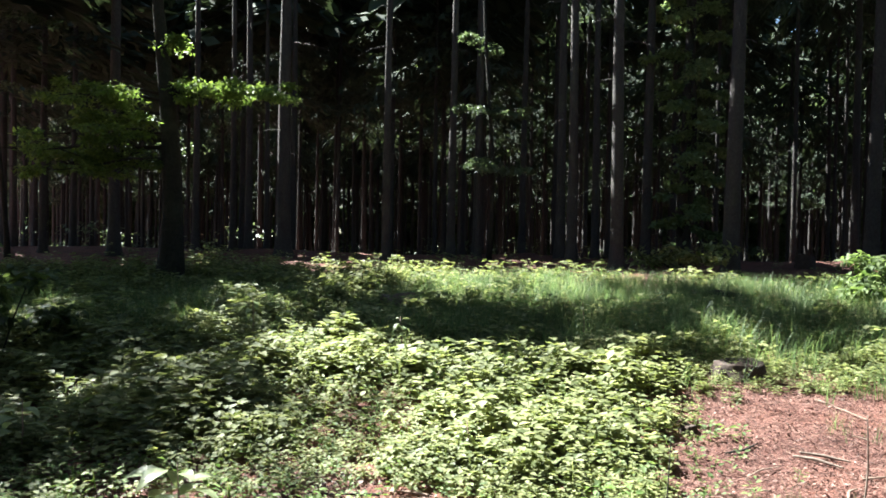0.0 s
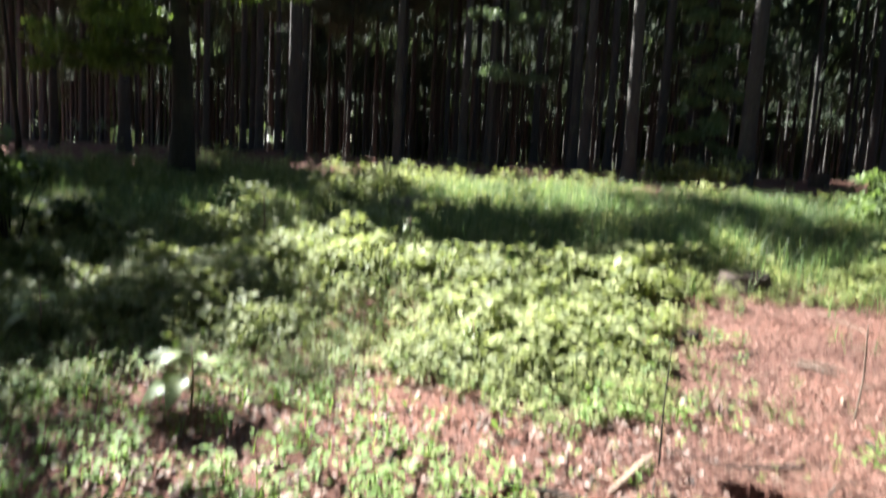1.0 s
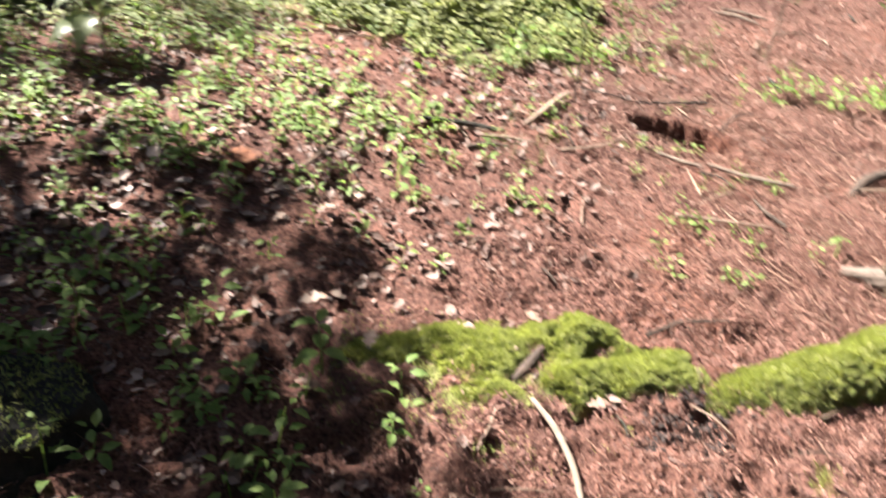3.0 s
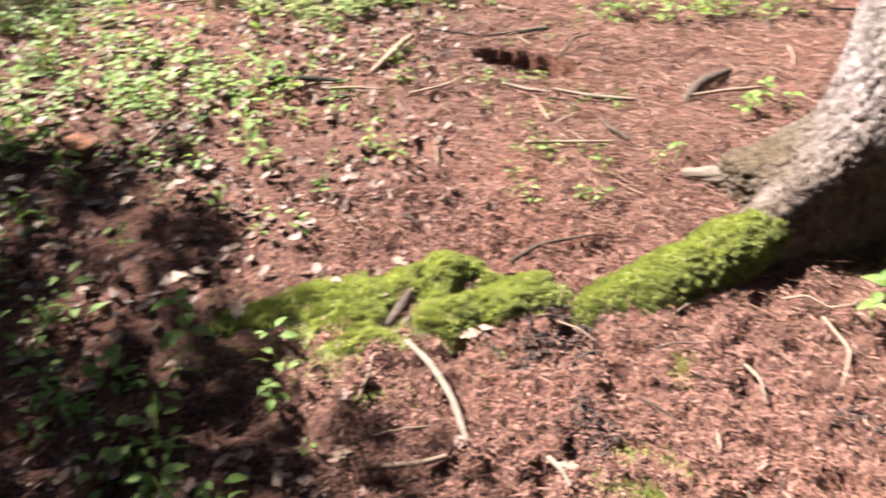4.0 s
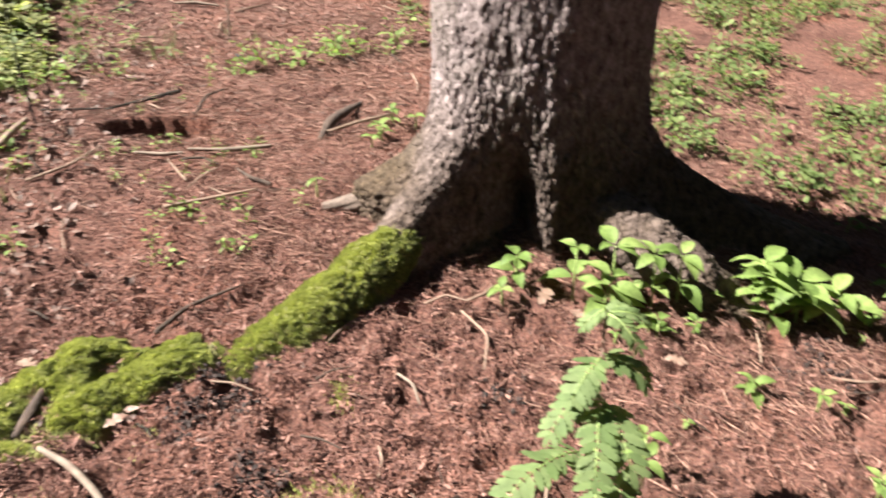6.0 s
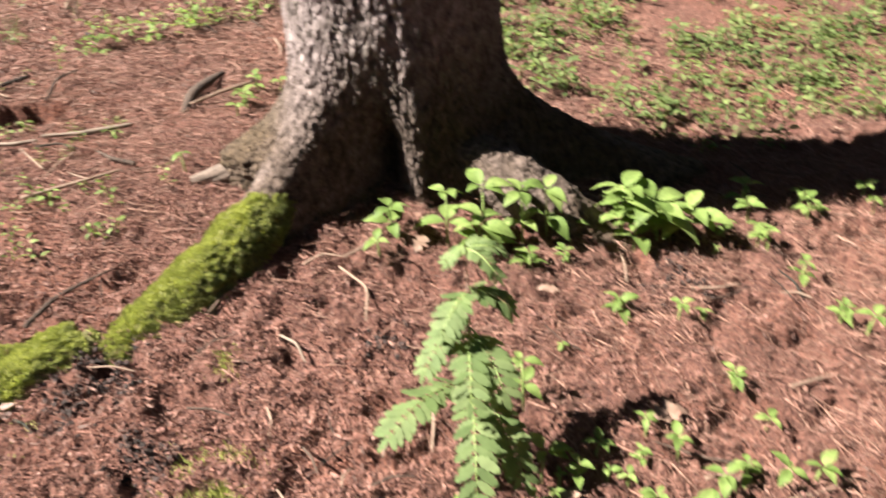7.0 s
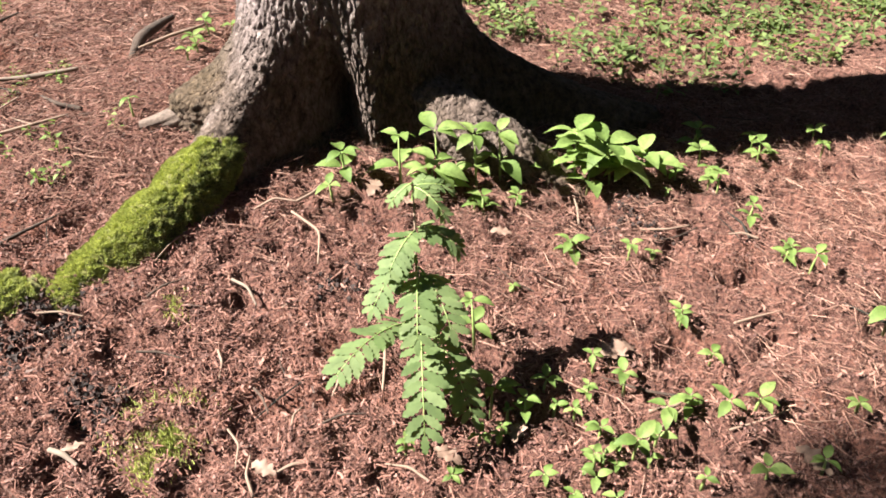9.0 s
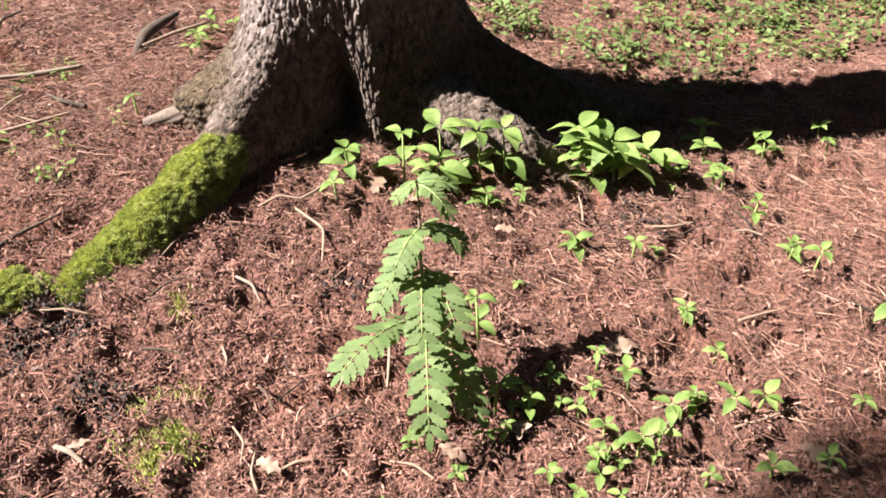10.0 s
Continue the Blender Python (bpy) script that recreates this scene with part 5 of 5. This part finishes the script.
# ---- sticks, stumps and fallen leaves ----
def stick(name, points, radii, mat, label, seed, category="stick"):
    """A bent dry stick that lies on the ground; points give x, y and the height over the ground."""
    P = [(x, y, on_ground(x, y, h)) for x, y, h in points]
    V, F = bumpy_tube(P, radii, 0.25, 1.3, seed, 9, 26)
    c = np.array(P[0])
    ob = new(name, mesh_of(name, V - c, [F], mat))
    ob.location = c
    return tagged(ob, label, category)


stick("dead_stick", [(0.41, 1.63, 0.025), (0.47, 1.53, 0.03), (0.515, 1.40, 0.025), (0.53, 1.26, 0.012)], (0.008, 0.0105, 0.010, 0.008), M_pale_wood, "curved pale dead stick lying on brown needles", 801)
stick("dead_stick", [(0.67, 3.64, 0.035), (0.59, 3.515, 0.03), (0.515, 3.38, 0.025), (0.43, 3.26, 0.012)], (0.012, 0.017, 0.014, 0.008), M_twig, "thick broken stick lying on the ground", 802)
stick("dead_stick", [(-0.05, 3.25, 0.02), (0.12, 3.23, 0.025), (0.31, 3.18, 0.02)], (0.008, 0.012, 0.011), M_oak_bark, "dark thin stick lying on leaf litter", 803)
stick("dead_stick", [(1.23, 3.02, 0.02), (1.38, 2.94, 0.02), (1.56, 2.88, 0.02)], (0.006, 0.012, 0.008), M_pale_wood, "pale dry stick on reddish needles", 804)
stick("dead_stick", [(1.02, 3.10, 0.02), (1.12, 3.03, 0.02), (1.2, 3.0, 0.02)], (0.006, 0.009, 0.006), M_pale_wood, "pale dry stick on reddish needles", 805)
stick("dead_stick", [(1.77, 2.83, 0.0), (1.86, 2.93, 0.03), (1.97, 3.0, 0.035), (2.10, 3.09, 0.02)], (0.014, 0.024, 0.022, 0.012), M_stump, "dark bark-covered branch piece on the ground", 806)
stick("dead_stick", [(0.80, 1.95, 0.02), (0.92, 2.02, 0.03), (1.12, 2.05, 0.02)], (0.008, 0.007, 0.004), M_stump, "dark thin twig lying by the mossy root", 807)
stick("dead_stick", [(1.36, 3.36, 0.01), (1.45, 3.46, 0.05), (1.56, 3.50, 0.05)], (0.005, 0.007, 0.003), M_stump, "short dark root end over a hollow in the soil", 808)
stick("dead_stick", [(0.70, 3.62, 0.0), (0.70, 3.63, 0.3), (0.72, 3.66, 0.62)], (0.005, 0.004, 0.002), M_oak_bark, "thin bare dead stem standing upright", 809)
stick("dead_stick", [(1.87, 4.38, 0.0), (1.90, 4.40, 0.25), (1.88, 4.38, 0.55)], (0.006, 0.005, 0.003), M_pale_wood, "thin pale dead stem standing upright", 810)
stick("dead_stick", [(1.78, 5.22, 0.02), (1.9, 5.15, 0.025), (2.03, 5.05, 0.02)], (0.007, 0.012, 0.006), M_pale_wood, "pale split wood chip on the bare ground", 811)
stick("dead_stick", [(1.84, 5.28, 0.02), (1.97, 5.24, 0.025), (2.12, 5.17, 0.02)], (0.006, 0.010, 0.006), M_pale_wood, "pale split wood chip on the bare ground", 813)
stick("dead_stick", [(1.82, 2.86, 0.02), (1.98, 2.86, 0.03), (2.16, 2.90, 0.02)], (0.006, 0.008, 0.006), M_twig, "thin dry stick beside a dark branch piece", 814)
stick("bark_piece", [(0.455, 1.87, 0.015), (0.41, 1.79, 0.012), (0.36, 1.72, 0.004)], (0.012, 0.019, 0.012), M_stump, "broken red-brown bark piece lying in the moss", 815, "bark")
stick("dead_stick", [(0.30, 1.23, 0.012), (0.39, 1.215, 0.02), (0.47, 1.23, 0.012)], (0.007, 0.010, 0.007), M_twig, "short dark stick on reddish needles", 816)
wr = random.Random(17)
for k in range(190):
    if k < 100:
        x, y, l = wr.uniform(0.2, 3.6), wr.uniform(-0.2, 3.0), wr.uniform(0.06, 0.24)
    else:
        x, y, l = wr.uniform(-1.0, 4.5), wr.uniform(2.6, 6.4), wr.uniform(0.12, 0.4)
    if math.hypot(x - 2.32, y - 1.98) < 0.95 or y > float(herb_edge(x)) + 0.2:
        continue
    a, b = wr.uniform(0, 6.283), wr.uniform(-0.25, 0.25)
    dx, dy = math.cos(a) * l / 2, math.sin(a) * l / 2
    rad = wr.uniform(0.002, 0.005) if k < 100 else wr.uniform(0.004, 0.011)
    stick("twig", [(x - dx, y - dy, 0.012), (x + b * dy, y - b * dx, 0.018), (x + dx, y + dy, 0.012)], (rad, rad * 0.9, rad * 0.5), wr.choice((M_twig, M_twig, M_twig, M_stump, M_oak_bark)), "small dry twig on the forest floor", 820 + k, "twig")


# twigs on the soil before the spruce: from x, y, to x, y, thickness, sideways bend, material
for k, (x0, y0, x1, y1, thick, bend, mat) in enumerate((
        (1.03, 1.33, 1.11, 1.23, 0.0035, 0.004, M_stump), (1.20, 1.19, 1.15, 1.10, 0.0035, 0.01, M_twig), (1.37, 1.39, 1.37, 1.26, 0.005, 0.012, M_pale_wood), (0.73, 1.18, 0.76, 1.08, 0.007, 0.004, M_pale_wood),
        (1.20, 1.01, 1.18, 0.91, 0.0035, 0.006, M_stump), (1.08, 0.94, 1.03, 0.82, 0.003, 0.015, M_twig), (1.39, 0.89, 1.33, 0.84, 0.0035, 0.008, M_twig), (1.15, 1.50, 1.26, 1.49, 0.0035, 0.006, M_stump),
        (1.26, 0.79, 1.36, 0.74, 0.0035, 0.008, M_stump), (1.60, 1.62, 1.72, 1.55, 0.004, 0.02, M_twig), (1.72, 1.55, 1.84, 1.57, 0.004, -0.015, M_twig), (1.68, 1.52, 1.60, 1.27, 0.0045, 0.02, M_twig))):
    mx, my = (x0 + x1) / 2 - bend * (y1 - y0) / 0.1, (y0 + y1) / 2 + bend * (x1 - x0) / 0.1
    stick("twig", [(x0, y0, 0.024), (mx, my, 0.03), (x1, y1, 0.024)], (thick, thick, 0.6 * thick), mat, "short thin twig lying on crumbly reddish soil", 880 + k, "twig")


def stump(name, x, y, radius, tall, seed, mat, label, cap=None):
    """A broken, uneven stump."""
    r = np.random.default_rng(seed)
    n, rows = 40, 12
    th = np.arange(n) * 6.283 / n
    cs, sn = np.cos(th), np.sin(th)
    top = tall * (0.75 + 0.5 * vnoise(cs * 1.5 + 7, sn * 1.5 + 7, seed))
    V = []
    for k in range(rows):
        f = k / (rows - 1)
        rr = radius * (1.25 - 0.3 * f + 0.3 * (vnoise(cs * 2 + 9, sn * 2 + f + 9, seed + 1) - 0.5) + 0.16 * (vnoise(cs * 6 + 9, sn * 6 + 2 * f + 9, seed + 2) - 0.5))
        V.append(np.stack([rr * np.cos(th), rr * np.sin(th), -0.06 + (top + 0.06) * f], -1))
    for f in (0.7, 0.4, 0.12):
        rr = radius * f
        V.append(np.stack([rr * np.cos(th), rr * np.sin(th), top * (0.85 + 0.25 * r.random(n)) * (0.75 + 0.25 * f)], -1))
    V = np.concatenate(V)
    rows += 3
    i = np.arange(rows * n).reshape(rows, n)
    j = np.roll(i, -1, 1)
    F = np.stack([i[:-1], j[:-1], j[1:], i[1:]], -1).reshape(-1, 4)
    ob = empty_thing(name, pose(x, y, on_ground(x, y)), label, "stump")
    part("body", mesh_of("body", V, [F, i[-1:, :]], mat), ob)
    if cap:
        m = 900
        a, d = r.random(m) * 6.283, radius * r.random(m) ** 0.5
        P = np.stack([d * np.cos(a), d * np.sin(a), np.interp(a, th, top) * 0.98], -1)
        sh = np.array(((-0.13, 0, 0), (0.13, 0, 0), (0, 0.06, 1.0), (0, -0.13, 0.0)))
        W, G = spread(sh, np.array(((0, 1, 2), (1, 3, 2), (3, 0, 2))), P, r.random(m) * 6.283, r.normal(0, 0.4, m), 0, r.uniform(0.01, 0.022, m))
        part("moss_cap", mesh_of("moss_cap", W, [G], cap), ob)
    return ob


stump("rotten_stump", -0.76, 2.80, 0.085, 0.03, 901, M_rot, "small rotten orange-brown stump")
stump("mossy_stump", -1.02, 1.42, 0.2, 0.09, 902, M_oak_bark, "dark low stump with moss on top", M_moss)
stump("tree_stump", 1.88, 6.95, 0.2, 0.12, 903, M_stump, "old brown weathered tree stump among green herbs")
stump("tree_stump", 1.2, 5.65, 0.06, 0.05, 906, M_stump, "tiny dark rotten stump on the bare ground")
# paler wood than the other stumps, standing in for sun on its top
stump("tree_stump", -1.56, 9.8, 0.24, 0.22, 904, M_pale_wood, "brown flat-topped stump in tall grass")
stump("tree_stump", 5.3, 15.4, 0.17, 0.25, 905, M_stump, "stump at the edge of the dim forest")
stick("fallen_log", [(2.3, 10.8, 0.12), (2.6, 10.7, 0.15), (2.95, 10.6, 0.12)], (0.04, 0.05, 0.035), M_oak_bark, "dark fallen log lying in the grass", 812, "log")


def oak_leaf_form():
    """A lobed dead leaf one unit long, curled."""
    n = 14
    L = []
    for k in range(n + 1):
        t = k / n
        w = 0.34 * math.sin(math.pi * min(1, t * 0.95 + 0.04)) ** 0.8 * (0.72 + 0.28 * math.cos(t * 6.283 * 3.5))
        L.append((t, max(w, 0.012)))
    V, F = [], []
    for t, w in L:
        zc = 0.08 * math.sin(t * 3.1)
        V += [(-w, t, zc + 0.5 * w * w + 0.05 * math.sin(t * 11)), (0, t, zc), (w, t, zc + 0.7 * w * w + 0.04 * math.sin(t * 9 + 1))]
    for k in range(n):
        a = 3 * k
        F += [(a, a + 1, a + 4), (a, a + 4, a + 3), (a + 1, a + 2, a + 5), (a + 1, a + 5, a + 4)]
    return np.array(V), np.array(F)


DEAD_LEAF = mesh_of("dead_leaf", *(lambda c: (c[0], [c[1]]))(oak_leaf_form()), M_dead_leaf)


def dead_leaf(x, y, size, yaw, seed):
    r = random.Random(seed)
    ob = new("dead_leaf", DEAD_LEAF)
    ob.matrix_basis = pose(x, y, on_ground(x, y, 0.018), r.uniform(-12, 12), r.uniform(-14, 14), yaw) @ Matrix.Diagonal((size, size, size, 1))
    tagged(ob, "dry pale brown lobed leaf lying on needles", "leaf", "fallen leaves")


for k, (x, y, sz, a) in enumerate(((1.96, 0.47, 0.125, 250), (2.16, 0.98, 0.07, 40), (2.0, 1.46, 0.09, 120), (1.42, 0.55, 0.08, 200), (1.58, 0.43, 0.08, 300), (2.06, -0.15, 0.10, 350), (1.09, 0.74, 0.07, 20), (0.80, 1.14, 0.06, 80), (0.45, 1.97, 0.09, 30), (2.02, 1.30, 0.06, 10))):
    dead_leaf(x, y, sz, a, 950 + k)
lr = random.Random(31)
for k in range(60):
    x, y = lr.uniform(-2.4, 0.6), lr.uniform(1.1, 3.8)
    dead_leaf(x, y, lr.uniform(0.05, 0.10), lr.uniform(0, 360), 1000 + k)


# ---- saplings in the clearing ----
def broad_sapling(x, y, tall, leaf, n, seed, label):
    r = random.Random(seed)
    ob = empty_thing("leafy_sapling", pose(x, y, on_ground(x, y)), label, "sapling")
    V, F = tube([(0, 0, -0.03), (0.02, 0, tall * 0.5), (0, 0.02, tall)], (0.006, 0.005, 0.003), 6)
    part("stem", mesh_of("stem", V, [F], M_twig), ob)
    for k in range(n):
        f = 0.5 + 0.5 * k / n
        big = leaf * r.uniform(0.75, 1.2)
        lf = child(new("leaf", SHEEN_LEAF), ob)
        lf.matrix_basis = pose(0, 0, tall * f, r.uniform(-30, 15), r.uniform(-20, 20), k * 137.5 + r.uniform(-20, 20)) @ Matrix.Diagonal((big, big, big, 1)) @ Matrix.Translation((0, 0.3, 0))


broad_sapling(-1.66, 3.62, 0.38, 0.19, 10, 1101, "small sapling with large green leaves, painted pale for their sheen")
broad_sapling(-3.1, 4.5, 0.40, 0.16, 9, 1102, "small sapling with large green leaves, painted pale for their sheen")
broad_sapling(-1.1, 6.9, 0.42, 0.085, 12, 1103, "small sapling with large green leaves, painted pale for their sheen")
broad_sapling(-2.6, 7.2, 0.5, 0.12, 8, 1104, "small sapling with large green leaves, painted pale for their sheen")
broad_sapling(0.6, 7.9, 0.45, 0.10, 11, 1105, "small sapling with large green leaves, painted pale for their sheen")
broad_sapling(-0.32, 4.85, 0.28, 0.07, 12, 1106, "small dark sapling among low herbs")


# ---- crumbs of soil ----
crumb = (np.array(((0.5, 0, 0), (-0.5, 0.1, 0), (0.1, 0.45, 0.05), (-0.1, -0.5, 0), (0, 0, 0.5))), np.array(((0, 2, 4), (2, 1, 4), (1, 3, 4), (3, 0, 4))))


def crumbly(x, y):
    r = np.hypot(x - TREE[0], y - TREE[1])
    return bare(x, y) * (0.3 + 0.7 * smooth_step(0.4, 0.62, fbm(x * 2.5, y * 2.5, 99)) * (1 - 0.6 * smooth_step(1.8, 3, r)))


litter("soil_crumbs", "small dark crumbs of soil and bark on the ground", crumb, 40000, (0.004, 0.015), M_crumb, crumbly, (-0.2, 3.9, -0.5, 4.2), 95, 0.8)
litter("soil_crumbs", "small dark crumbs of soil and bark on the ground", crumb, 9000, (0.006, 0.02), M_crumb, bare, (0.2, 5.0, 4.0, 7.2), 88, 0.8)


def cloddy(x, y):
    return bare(x, y) * smooth_step(2.7, 1.3, x + 0.2 * y) * (0.3 + 0.7 * smooth_step(0.4, 0.58, fbm(x * 3.1, y * 3.1, 103)))


litter("soil_crumbs", "small dark crumbs of soil and bark on the ground", crumb, 30000, (0.004, 0.017), M_crumb, cloddy, (0.2, 2.9, -0.4, 2.4), 104, 0.9)
litter("needle_crumble", "rotting reddish-brown needle bits jumbled over the soil", splinter, 130000, (0.010, 0.036), M_crumble, cloddy, (0.2, 2.9, -0.4, 2.4), 105, 0.5)


# round spots for the black crumbs, broken up by noise
def dark_spots(x, y):
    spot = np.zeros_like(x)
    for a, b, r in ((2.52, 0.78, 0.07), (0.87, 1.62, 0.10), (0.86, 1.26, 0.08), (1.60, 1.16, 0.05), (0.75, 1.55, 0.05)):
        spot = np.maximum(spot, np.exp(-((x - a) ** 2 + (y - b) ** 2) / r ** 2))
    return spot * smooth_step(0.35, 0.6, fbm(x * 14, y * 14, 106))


litter("black_soil", "patches of nearly black soil crumbs", crumb, 60000, (0.009, 0.024), M_black_soil, dark_spots, (0.6, 2.8, 0.6, 1.9), 107, 0.9)
